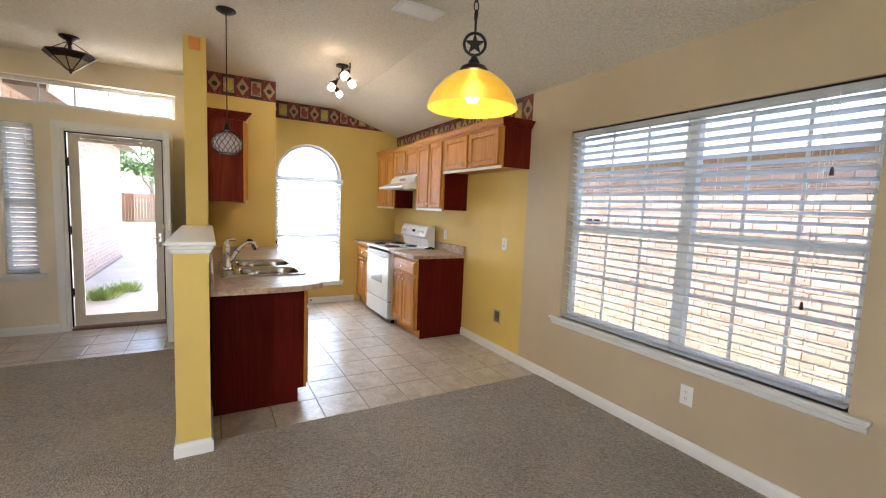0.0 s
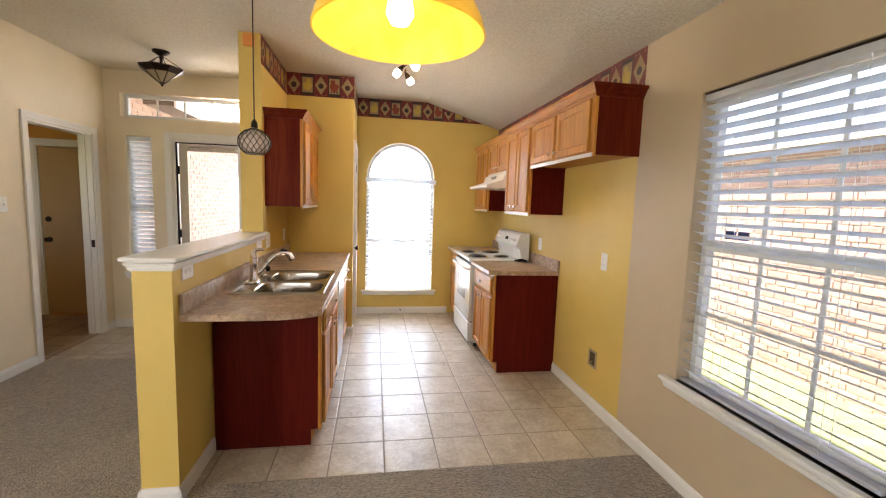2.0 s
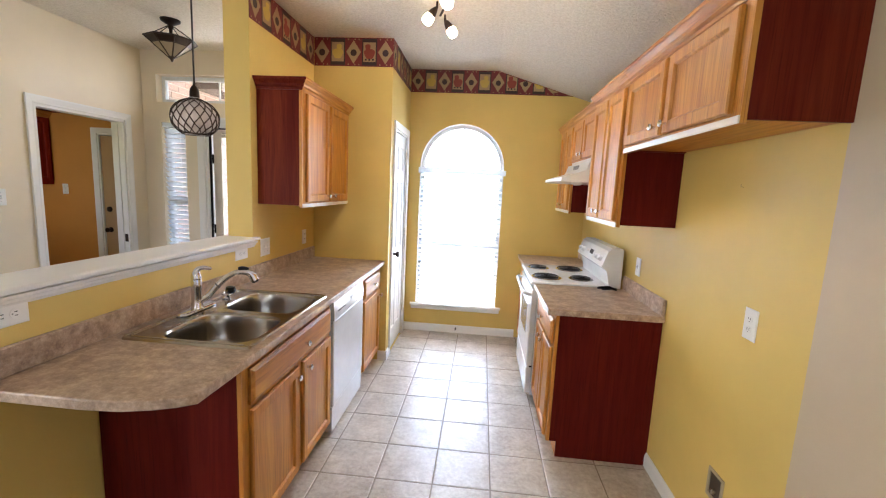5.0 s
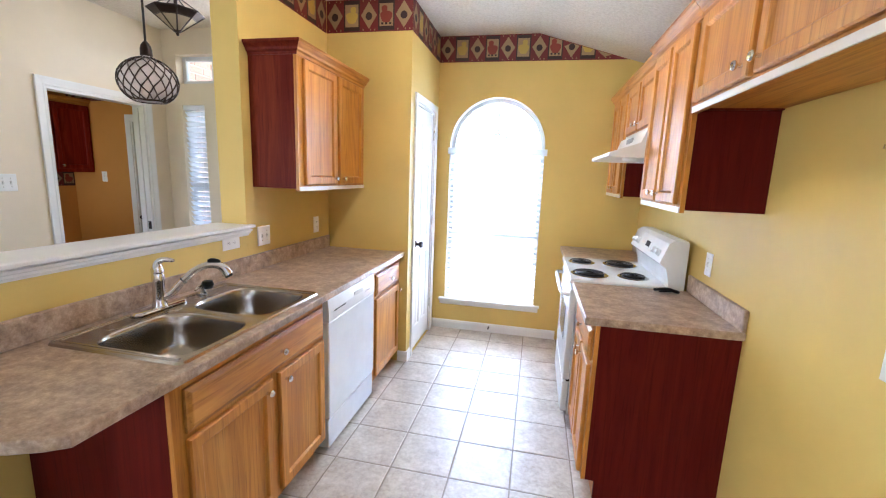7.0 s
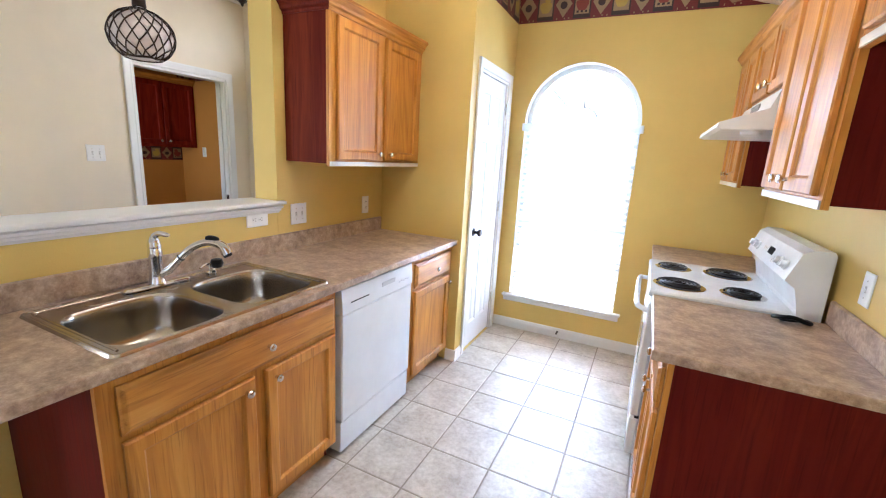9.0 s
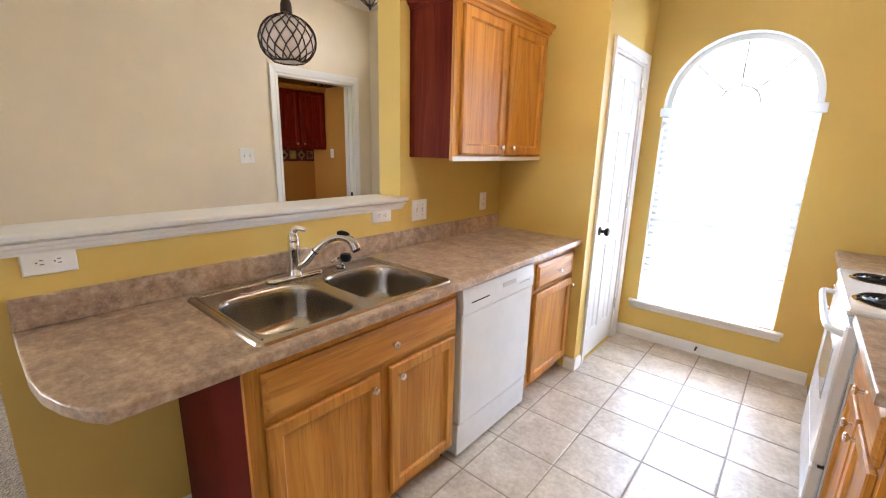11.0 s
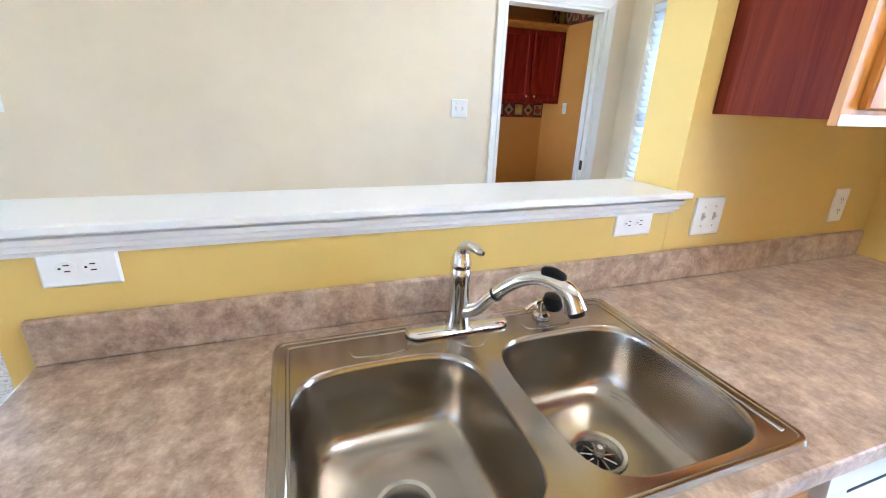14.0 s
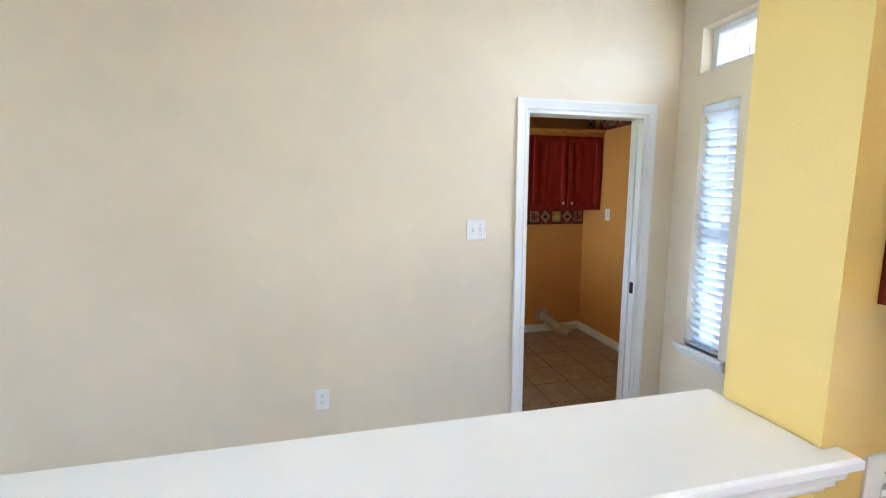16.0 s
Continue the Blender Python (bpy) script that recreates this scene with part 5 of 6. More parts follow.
def tap():
    ob = thing("kitchen_tap", (0.115, 3.50, 0.92), "chrome single-lever kitchen tap with a pull-out spray", "tap")
    bx, by, z = 0.115, 3.497, 0.9215
    bm = bmesh.new()
    rows = []
    for d, h in ((0, 0), (0, 0.004), (0.006, 0.010), (0.014, 0.012)):
        rows.append([(bx + (0.03 - d) * math.cos(a), by + (0.095 if math.sin(a) >= 0 else -0.095) + (0.03 - d) * math.sin(a), z + h) for a in arc(0, 2 * math.pi, 28)[:-1]])
    skin(bm, rows)
    part("base_plate", bm, M_CHROME, ob, smooth=True)
    bm = bmesh.new()
    lathe(bm, (bx, by, z + 0.010), [(0.030, 0), (0.027, 0.012), (0.0245, 0.03), (0.023, 0.09), (0.0245, 0.10), (0.0245, 0.128), (0.0235, 0.135), (0.018, 0.150), (0.001, 0.154)], 28)
    part("body", bm, M_CHROME, ob, smooth=True)
    d = Vector((0.80, 0.60, 0)).normalized()
    o = Vector((bx, by, z))
    pts = [o + d * s + Vector((0, 0, h)) for s, h in ((0.012, 0.045), (0.045, 0.062), (0.085, 0.108), (0.13, 0.150), (0.175, 0.172), (0.215, 0.172), (0.242, 0.158), (0.258, 0.128))]
    bm = bmesh.new()
    line = smooth_line(pts, 6)
    tube(bm, line, [0.017 - 0.003 * math.sin(math.pi * i / len(line)) + (0.006 * max(0, i / len(line) - 0.6) / 0.4) for i in range(len(line))], 16)
    sp = part("spout", bm, M_CHROME, ob, smooth=True)
    bm = bmesh.new()
    tube(bm, [p + Vector((0, 0, 0.011)) for p in smooth_line([o + d * s + Vector((0, 0, h)) for s, h in ((0.182, 0.178), (0.205, 0.180), (0.232, 0.172))], 5)], [0.004, 0.009, 0.0105, 0.011, 0.0115, 0.0115, 0.0115, 0.011, 0.0105, 0.009, 0.004], 12)
    part("spray_button", bm, M_RUBBER, sp, "black spray button", True)
    bm = bmesh.new()
    tube(bm, [o + d * 0.257 + Vector((0, 0, 0.130)), o + d * 0.262 + Vector((0, 0, 0.118))], [0.0185, 0.0165], 16)
    part("nozzle", bm, M_RUBBER, sp, "dark spray nozzle", True)
    bm = bmesh.new()
    tube(bm, [o + d * 0.088 + Vector((0, 0, 0.110)), o + d * 0.092 + Vector((0, 0, 0.114))], 0.0166, 16)
    part("joint_ring", bm, M_RUBBER, sp)
    bm = bmesh.new()
    lathe(bm, (bx, by, z + 0.150), [(0.0225, 0), (0.024, 0.012), (0.019, 0.03), (0.012, 0.044)], 22)
    hd = Vector((0.95, 0.3, 0)).normalized()
    tube(bm, smooth_line([o + Vector((0, 0, 0.175)), o + hd * 0.006 + Vector((0, 0, 0.196)), o + hd * 0.03 + Vector((0, 0, 0.207)), o + hd * 0.068 + Vector((0, 0, 0.203))], 5), [0.016, 0.0155, 0.015, 0.0145, 0.014, 0.013, 0.0125, 0.012, 0.0115, 0.011, 0.011, 0.0105, 0.010, 0.009, 0.008, 0.005], 12)
    part("lever", bm, M_CHROME, ob, smooth=True)
    sd = thing("soap_dispenser", (0.125, 3.715, 0.92), "small chrome soap dispenser with a black top", "soap dispenser")
    sx, sy = 0.125, 3.715
    bm = bmesh.new()
    lathe(bm, (sx, sy, z - 0.001), [(0.022, 0), (0.021, 0.008), (0.013, 0.014), (0.012, 0.03), (0.016, 0.034), (0.016, 0.046), (0.001, 0.048)], 20)
    tube(bm, smooth_line([(sx, sy, z + 0.04), (sx + 0.012, sy - 0.035, z + 0.046), (sx + 0.018, sy - 0.06, z + 0.036)], 5), 0.0055, 10)
    part("pump", bm, M_CHROME, sd, smooth=True)
    bm = bmesh.new()
    lathe(bm, (sx + 0.012, sy + 0.020, z + 0.022), [(0.001, 0.0), (0.021, 0.004), (0.028, 0.02), (0.022, 0.038), (0.001, 0.043)], 16)
    part("black_cap", bm, M_RUBBER, sd, "black plastic cap", True)


tap()


# ---- dishwasher ----
def dishwasher():
    ob = thing("dishwasher", (0.3, 4.29, 0), "white built-in dishwasher with a pocket handle", "dishwasher")
    y0, y1 = 3.985, 4.605
    part("body", boxes((0.03, 0.555, y0 + 0.01, y1 - 0.01, 0.03, 0.865)), M_WHITE, ob)
    d = part("door", boxes((0.5555, 0.625, y0, y1, 0.195, 0.742), bevel=0.006), M_WHITE, ob)
    bm = bmesh.new()
    prism(bm, [(0.5555, 0.744), (0.627, 0.744), (0.627, 0.80), (0.620, 0.862), (0.5555, 0.862)], "y", y0, y1)
    p = part("control_panel", bm, M_WHITE, ob)
    part("vent_slot", boxes((0.6265, 0.6285, y0 + 0.06, y0 + 0.20, 0.788, 0.794)), M_DARK, p)
    bm = boxes((0.6255, 0.6285, 4.30, 4.42, 0.800, 0.822))
    part("pocket_handle", bm, plain("grey_plastic", (0.45, 0.46, 0.46), 0.4), p, "grey pocket handle")
    bm = boxes(*[(0.6262, 0.6278, 4.46 + 0.022 * k, 4.473 + 0.022 * k, 0.782 + 0.004 * (k % 2), 0.788 + 0.004 * (k % 2)) for k in range(5)])
    part("button_marks", bm, plain("grey_print", (0.4, 0.4, 0.42), 0.5), p)
    part("kick_plate", boxes((0.54, 0.617, y0, y1, 0.025, 0.188), bevel=0.003), M_WHITE, ob)
    part("foot", boxes((0.46, 0.5, y0 + 0.03, y0 + 0.07, 0, 0.03), (0.46, 0.5, y1 - 0.07, y1 - 0.03, 0, 0.03)), M_RUBBER, ob)


dishwasher()


# ---- range and hood ----
def range_cooker():
    y0, y1 = 4.663, 5.42
    ob = thing("electric_range", (2.17, 5.04, 0), "white electric range with four black coil burners", "range")
    part("body", boxes((1.905, 2.48, y0, y1, 0.05, 0.895)), M_WHITE, ob)
    for x in (1.96, 2.42):
        for y in (y0 + 0.05, y1 - 0.05):
            bm = bmesh.new()
            lathe(bm, (x, y, 0), [(0.02, 0), (0.02, 0.05)], 12)
            part("foot", bm, M_RUBBER, ob)
    top = part("cooktop", boxes((1.852, 2.40, y0 - 0.003, y1 + 0.003, 0.897, 0.926), bevel=0.008), M_WHITE, ob)
    d = part("oven_door", boxes((1.862, 1.904, y0 + 0.004, y1 - 0.004, 0.275, 0.862), bevel=0.007), M_WHITE, ob)
    part("window", boxes((1.8585, 1.8625, y0 + 0.19, y1 - 0.19, 0.47, 0.70), bevel=0.0012), plain("grey_oven_glass", (0.30, 0.31, 0.32), 0.12), d, "grey oven window")
    bm = bmesh.new()
    tube(bm, smooth_line([(1.868, y0 + 0.05, 0.812), (1.835, y0 + 0.06, 0.818), (1.815, y0 + 0.11, 0.822), (1.812, (y0 + y1) / 2, 0.822), (1.815, y1 - 0.11, 0.822), (1.835, y1 - 0.06, 0.818), (1.868, y1 - 0.05, 0.812)], 5), 0.013, 10)
    part("handle", bm, M_WHITE, d, smooth=True)
    part("drawer", boxes((1.862, 1.904, y0 + 0.004, y1 - 0.004, 0.06, 0.265), bevel=0.007), M_WHITE, ob)
    # dark strips fill the slits round the oven door as their shade
    part("gap", boxes((1.885, 1.9045, y0 + 0.004, y1 - 0.004, 0.2655, 0.2745), (1.885, 1.9045, y0 + 0.004, y1 - 0.004, 0.8625, 0.8965)), M_DARK, ob)
    bm = bmesh.new()
    prism(bm, [(2.40, 0.897), (2.395, 0.945), (2.375, 1.03), (2.335, 1.06), (2.375, 1.175), (2.405, 1.195), (2.47, 1.195), (2.48, 1.18), (2.48, 0.897)], "y", y0, y1)
    bg = part("backguard", bm, M_WHITE, ob)
    bm = bmesh.new()
    n = Vector((-0.115, 0, 0.04)).normalized()
    for y in (y0 + 0.08, y0 + 0.17, y1 - 0.17, y1 - 0.08):
        c = Vector((2.352, y, 1.11))
        e1, e2 = Vector((0, 1, 0)), n.cross(Vector((0, 1, 0)))
        bk = bmesh.new()
        skin(bk, [[c + n * h + r * (math.cos(a) * e1 + math.sin(a) * e2) for a in arc(0, 2 * math.pi, 16)[:-1]] for r, h in ((0.022, 0.002), (0.022, 0.008), (0.017, 0.012), (0.015, 0.026), (0.012, 0.028))])
        part("control_knob", bk, M_WHITE, bg, smooth=True)
    bm.free()
    e2 = n.cross(Vector((0, 1, 0)))

    def plate(y0, y1, h0, h1, mat, name, lift=0.002):
        b = bmesh.new()
        base = Vector((2.352, 0, 1.11))
        if e2.z < 0:
            s = -1
        else:
            s = 1
        pts = [base + Vector((0, y, 0)) + e2 * s * h for y, h in ((y0, h0), (y1, h0), (y1, h1), (y0, h1))]
        skin(b, [[p + n * 0.0005 for p in pts], [p + n * lift for p in pts]])
        part(name, b, mat, bg)

    plate(4.985, 5.075, -0.005, 0.03, M_DARK, "clock_display")
    grey = plain("pale_grey_print", (0.55, 0.52, 0.48), 0.5)
    for k in range(3):
        plate(4.90 + 0.025 * k, 4.918 + 0.025 * k, -0.03, -0.012, grey, "button")
        plate(5.10 + 0.025 * k, 5.118 + 0.025 * k, 0.0, 0.02, grey, "button")
    for cx, cy, r in ((1.985, 4.84, 0.102), (2.245, 4.845, 0.08), (1.975, 5.235, 0.08), (2.235, 5.235, 0.102)):
        bm = bmesh.new()
        z = 0.9262
        lathe(bm, (cx, cy, z), [(r + 0.012, 0), (r + 0.012, 0.003), (r + 0.005, 0.005), (r - 0.01, -0.0), (0.03, 0.0005), (0.001, 0.0005)], 36)
        b = part("drip_pan", bm, M_CHROME, top, "shiny drip pan", True)
        bm = bmesh.new()
        turns = 4.5 if r > 0.09 else 3.5
        pts = []
        for i in range(int(turns * 22) + 1):
            a = 2 * math.pi * i / 22
            rr = 0.02 + (r - 0.026) * i / (turns * 22)
            pts.append((cx + rr * math.cos(a), cy + rr * math.sin(a), z + 0.011))
        tube(bm, pts, 0.0058, 6)
        part("coil", bm, M_BLACK, b, "black spiral heating coil", True)
        # black disc laid in the pan as the shade below the coil
        bm = bmesh.new()
        lathe(bm, (cx, cy, z + 0.001), [(r - 0.012, 0), (r - 0.013, 0.001), (0.001, 0.001)], 24)
        part("pan_shadow_well", bm, M_BLACK, b, "dark disc for the shade under the coil")


range_cooker()


def hood():
    y0, y1 = 4.665, 5.418
    ob = thing("range_hood", (2.25, 5.04, 1.65), "almond-white under-cabinet range hood", "range hood")
    bm = bmesh.new()
    prism(bm, [(2.508, 1.80), (2.19, 1.80), (2.165, 1.73), (2.005, 1.675), (2.0, 1.655), (2.02, 1.648), (2.508, 1.648)], "y", y0, y1)
    body = part("canopy", bm, plain("almond_enamel", (0.74, 0.72, 0.66), 0.3), ob)
    part("vent_slots", boxes(*[(2.172, 2.1795, 4.95 + 0.02 * k, 4.962 + 0.02 * k, 1.752, 1.782) for k in range(9)]), plain("hood_slot", (0.35, 0.33, 0.30), 0.5), body)
    bm = bmesh.new()
    lathe(bm, (2.14, 4.80, 1.6478), [(0.04, 0.0), (0.038, -0.012), (0.02, -0.02), (0.001, -0.021)], 18)
    part("lamp_lens", bm, M_PLASTIC, body, smooth=True)


hood()

# oven cord end and clip lying on the worktop
ob = thing("black_cord", (2.37, 4.56, 0.912), "short black cord end lying on the worktop", "cord")
bm = bmesh.new()
tube(bm, smooth_line([(2.31, 4.60, 0.922), (2.325, 4.56, 0.934), (2.36, 4.545, 0.942), (2.40, 4.55, 0.930), (2.425, 4.58, 0.920), (2.41, 4.60, 0.921)], 5), 0.009, 8)
tube(bm, smooth_line([(2.33, 4.585, 0.918), (2.365, 4.57, 0.924), (2.40, 4.60, 0.920)], 5), 0.007, 8)
part("cord", bm, M_RUBBER, ob, smooth=True)


# ---- lamps ----
def dome_pendant():
    cx, cy, zr = 0.95, 1.54, 1.83
    ob = thing("pendant_lamp", (cx, cy, Z_CEIL), "lit amber glass dome pendant on a black chain with a star", "pendant lamp")
    bm = bmesh.new()
    lathe(bm, (cx, cy, Z_CEIL - 0.0005), [(0.065, 0.0), (0.063, -0.012), (0.03, -0.03), (0.012, -0.036)], 24)
    part("canopy", bm, M_BLACK, ob, smooth=True)
    bm = bmesh.new()
    z, k = Z_CEIL - 0.03, 0
    while z > zr + 0.36:
        pts = []
        for a in arc(0, 2 * math.pi, 14)[:-1]:
            o, h = 0.011 * math.cos(a), 0.021 * math.sin(a)
            pts.append((cx + (o if k % 2 else 0), cy + (0 if k % 2 else o), z - 0.02 + h))
        tube(bm, pts, 0.0026, 6, True)
        z -= 0.036
        k += 1
    part("chain", bm, M_BLACK, ob, smooth=True)
    zs = zr + 0.255
    bm = bmesh.new()
    tube(bm, [(cx, cy, zs + 0.05), (cx, cy, z + 0.03)], 0.005, 8)
    e = Vector((0.87, -0.49, 0)).normalized()
    c = Vector((cx, cy, zs))
    tube(bm, [c + 0.043 * (math.cos(a) * e + math.sin(a) * Vector((0, 0, 1))) for a in arc(0, 2 * math.pi, 28)[:-1]], 0.006, 8, True)
    pts = []
    for i in range(10):
        r = 0.042 if i % 2 == 0 else 0.017
        a = math.pi / 2 + i * math.pi / 5
        pts.append(c + r * (math.cos(a) * e + math.sin(a) * Vector((0, 0, 1))))
    nn = e.cross(Vector((0, 0, 1))) * 0.004
    skin(bm, [[p - nn for p in pts], [p + nn for p in pts]])
    tube(bm, [(cx, cy, zs - 0.042), (cx, cy, zr + 0.185)], 0.008, 10)
    part("star_medallion", bm, M_BLACK, ob, smooth=False)
    bm = bmesh.new()
    lathe(bm, (cx, cy, zr), [(0.012, 0.205), (0.016, 0.195), (0.022, 0.188), (0.024, 0.176), (0.05, 0.165), (0.060, 0.150), (0.058, 0.147), (0.001, 0.147)], 24)
    part("cap", bm, M_BLACK, ob, smooth=True)
    prof = [(0.046, 0.146), (0.085, 0.132), (0.122, 0.105), (0.158, 0.066), (0.178, 0.028), (0.186, 0.0)]
    m = Mat("amber_glass", 0.35, 0, (0.85, 0.50, 0.06))
    v = m.coords(shift=False)
    m.base(m.ramp(m.noise(v, 14, 4), [(0.35, (0.88, 0.58, 0.06)), (0.65, (0.94, 0.72, 0.14))]))
    m.set("Transmission Weight", 0.35).set("Emission Color", (1.0, 0.66, 0.06, 1)).set("Emission Strength", GLOW_DOME)
    bm = bmesh.new()
    lathe(bm, (cx, cy, zr), prof + [(r - 0.004, h - 0.001) for r, h in prof[::-1]], 48, cap=False)
    part("shade", bm, m.m, ob, "marbled amber glass shade", True)
    bm = bmesh.new()
    lathe(bm, (cx, cy, zr + 0.02), [(0.001, 0.0), (0.02, 0.006), (0.03, 0.025), (0.026, 0.05), (0.014, 0.075), (0.014, 0.12)], 20)
    part("bulb", bm, lit_material("warm_bulb", (1.0, 0.85, 0.6), 5.0, (1, 1, 1)), ob, "lit frosted bulb", True)


GLOW_DOME = 0.035
dome_pendant()


def net_pendant():
    cx, cy, zc, r = 0.126, 3.518, 1.838, 0.098
    ob = thing("pendant_lamp", (cx, cy, Z_CEIL), "round clear glass pendant in a dark rope net", "pendant lamp")
    bm = bmesh.new()
    lathe(bm, (cx, cy, Z_CEIL - 0.0005), [(0.065, 0.0), (0.064, -0.01), (0.035, -0.025), (0.006, -0.028)], 24)
    part("canopy", bm, M_BLACK, ob, smooth=True)
    bm = bmesh.new()
    tube(bm, [(cx, cy, Z_CEIL - 0.025), (cx, cy, zc + 0.13)], 0.004, 8)
    part("cord", bm, M_BLACK, ob)
    bm = bmesh.new()
    lathe(bm, (cx, cy, zc), [(0.005, 0.135), (0.011, 0.128), (0.017, 0.118), (0.020, 0.105), (0.021, 0.082), (0.016, 0.08)], 20)
    part("socket", bm, M_BRONZE, ob, smooth=True)
    bm = bmesh.new()
    flat = 0.86
    prof = [(r * math.sin(a), r * flat * math.cos(a) - 0.012) for a in arc(radians(14), radians(150), 20)]
    lathe(bm, (cx, cy, zc), prof + [(q * 0.965, h) for q, h in prof[::-1]], 36, cap=False)
    g = part("globe", bm, glass_material("rosy_glass", (0.95, 0.88, 0.84), 0.12, 1.12, 0.72), ob, "thin clear glass globe", True)
    g.visible_shadow = False
    bm = bmesh.new()
    n, levels = 16, [radians(a) for a in (16, 34, 53, 72, 91, 110, 129, 147)]

    def on(a, t):
        q = 1.03 * r
        return Vector((cx + q * math.sin(a) * math.cos(t), cy + q * math.sin(a) * math.sin(t), zc - 0.012 + q * flat * math.cos(a)))

    rnd = random.Random(4)
    grid = [[on(a + rnd.uniform(-0.04, 0.04), 2 * math.pi * (i + 0.5 * (k % 2)) / n + rnd.uniform(-0.05, 0.05)) for i in range(n)] for k, a in enumerate(levels)]
    for k in range(len(levels) - 1):
        for i in range(n):
            p = grid[k][i]
            for j in ((i, (i + 1) % n) if k % 2 else ((i - 1) % n, i)):
                q = grid[k + 1][j]
                mid = (p + q) / 2
                mid = Vector((cx, cy, zc - 0.012)) + (mid - Vector((cx, cy, zc - 0.012))) * 1.012
                tube(bm, [p, mid, q], 0.0025, 5)
    for row in (grid[0], grid[-1]):
        tube(bm, row, 0.0035, 6, True)
    part("rope_net", bm, M_BRONZE, ob, "dark rope net")
    bm = bmesh.new()
    lathe(bm, (cx, cy, zc - 0.02), [(0.001, 0.0), (0.018, 0.005), (0.028, 0.028), (0.022, 0.055), (0.013, 0.08), (0.013, 0.11)], 18)
    part("bulb", bm, plain("unlit_bulb", (0.75, 0.72, 0.68), 0.2), ob, smooth=True)


net_pendant()


def entry_lamp():
    cx, cy, zr, R = -1.015, 4.87, 2.60, 0.178
    ob = thing("ceiling_lamp", (cx, cy, Z_CEIL), "bronze semi-flush entry lamp with a pointed leaded glass bowl", "ceiling lamp")
    bm = bmesh.new()
    lathe(bm, (cx, cy, Z_CEIL - 0.0005), [(0.07, 0), (0.068, -0.012), (0.04, -0.03), (0.02, -0.04), (0.022, -0.055), (0.012, -0.07), (0.012, -0.13)], 24)
    part("canopy", bm, M_BRONZE, ob, smooth=True)
    seg = 8
    corner_pts = [Vector((cx + R * math.cos(2 * math.pi * i / seg), cy + R * math.sin(2 * math.pi * i / seg), zr)) for i in range(seg)]
    low = [Vector((cx + 0.025 * math.cos(2 * math.pi * i / seg), cy + 0.025 * math.sin(2 * math.pi * i / seg), zr - 0.125)) for i in range(seg)]
    mid = [a.lerp(b, 0.32) for a, b in zip(corner_pts, low)]
    bm = bmesh.new()
    for i in range(seg):
        j = (i + 1) % seg
        tube(bm, [corner_pts[i], low[i]], 0.005, 6)
        tube(bm, [mid[i], mid[j]], 0.004, 6)
        tube(bm, [corner_pts[i], corner_pts[j]], 0.007, 6)
    part("lead_frame", bm, M_BRONZE, ob)
    bm = bmesh.new()
    for i in range(seg):
        j = (i + 1) % seg
        a, b, c2, d2 = corner_pts[i], corner_pts[j], mid[j], mid[i]
        skin(bm, [[a, b, c2, d2], [p + Vector((0, 0, 0.004)) for p in (a, b, c2, d2)]])
    part("upper_band", bm, M_BRONZE, ob, "dark bronze upper band")
    glass = Mat("leaded_glass", 0.25, 0, (0.62, 0.52, 0.36))
    glass.set("Transmission Weight", 0.4)
    for i in range(seg):
        j = (i + 1) % seg
        bm = bmesh.new()
        skin(bm, [[mid[i], mid[j], low[j], low[i]], [p + Vector((0, 0, 0.003)) for p in (mid[i], mid[j], low[j], low[i])]])
        part("glass_pane", bm, glass.m, ob, "amber and clear leaded glass")
    bm = bmesh.new()
    lathe(bm, (cx, cy, zr - 0.125), [(0.027, 0.004), (0.026, -0.006), (0.012, -0.014), (0.009, -0.028), (0.001, -0.036)], 14)
    part("finial", bm, M_BRONZE, ob, smooth=True)
    bm = bmesh.new()
    for i in (0, 2, 4, 6):
        top = Vector((cx, cy, Z_CEIL - 0.05)) + (corner_pts[i] - Vector((cx, cy, zr))).normalized() * 0.025
        tube(bm, [top, corner_pts[i]], 0.0035, 6)
    part("support_rod", bm, M_BRONZE, ob)


entry_lamp()


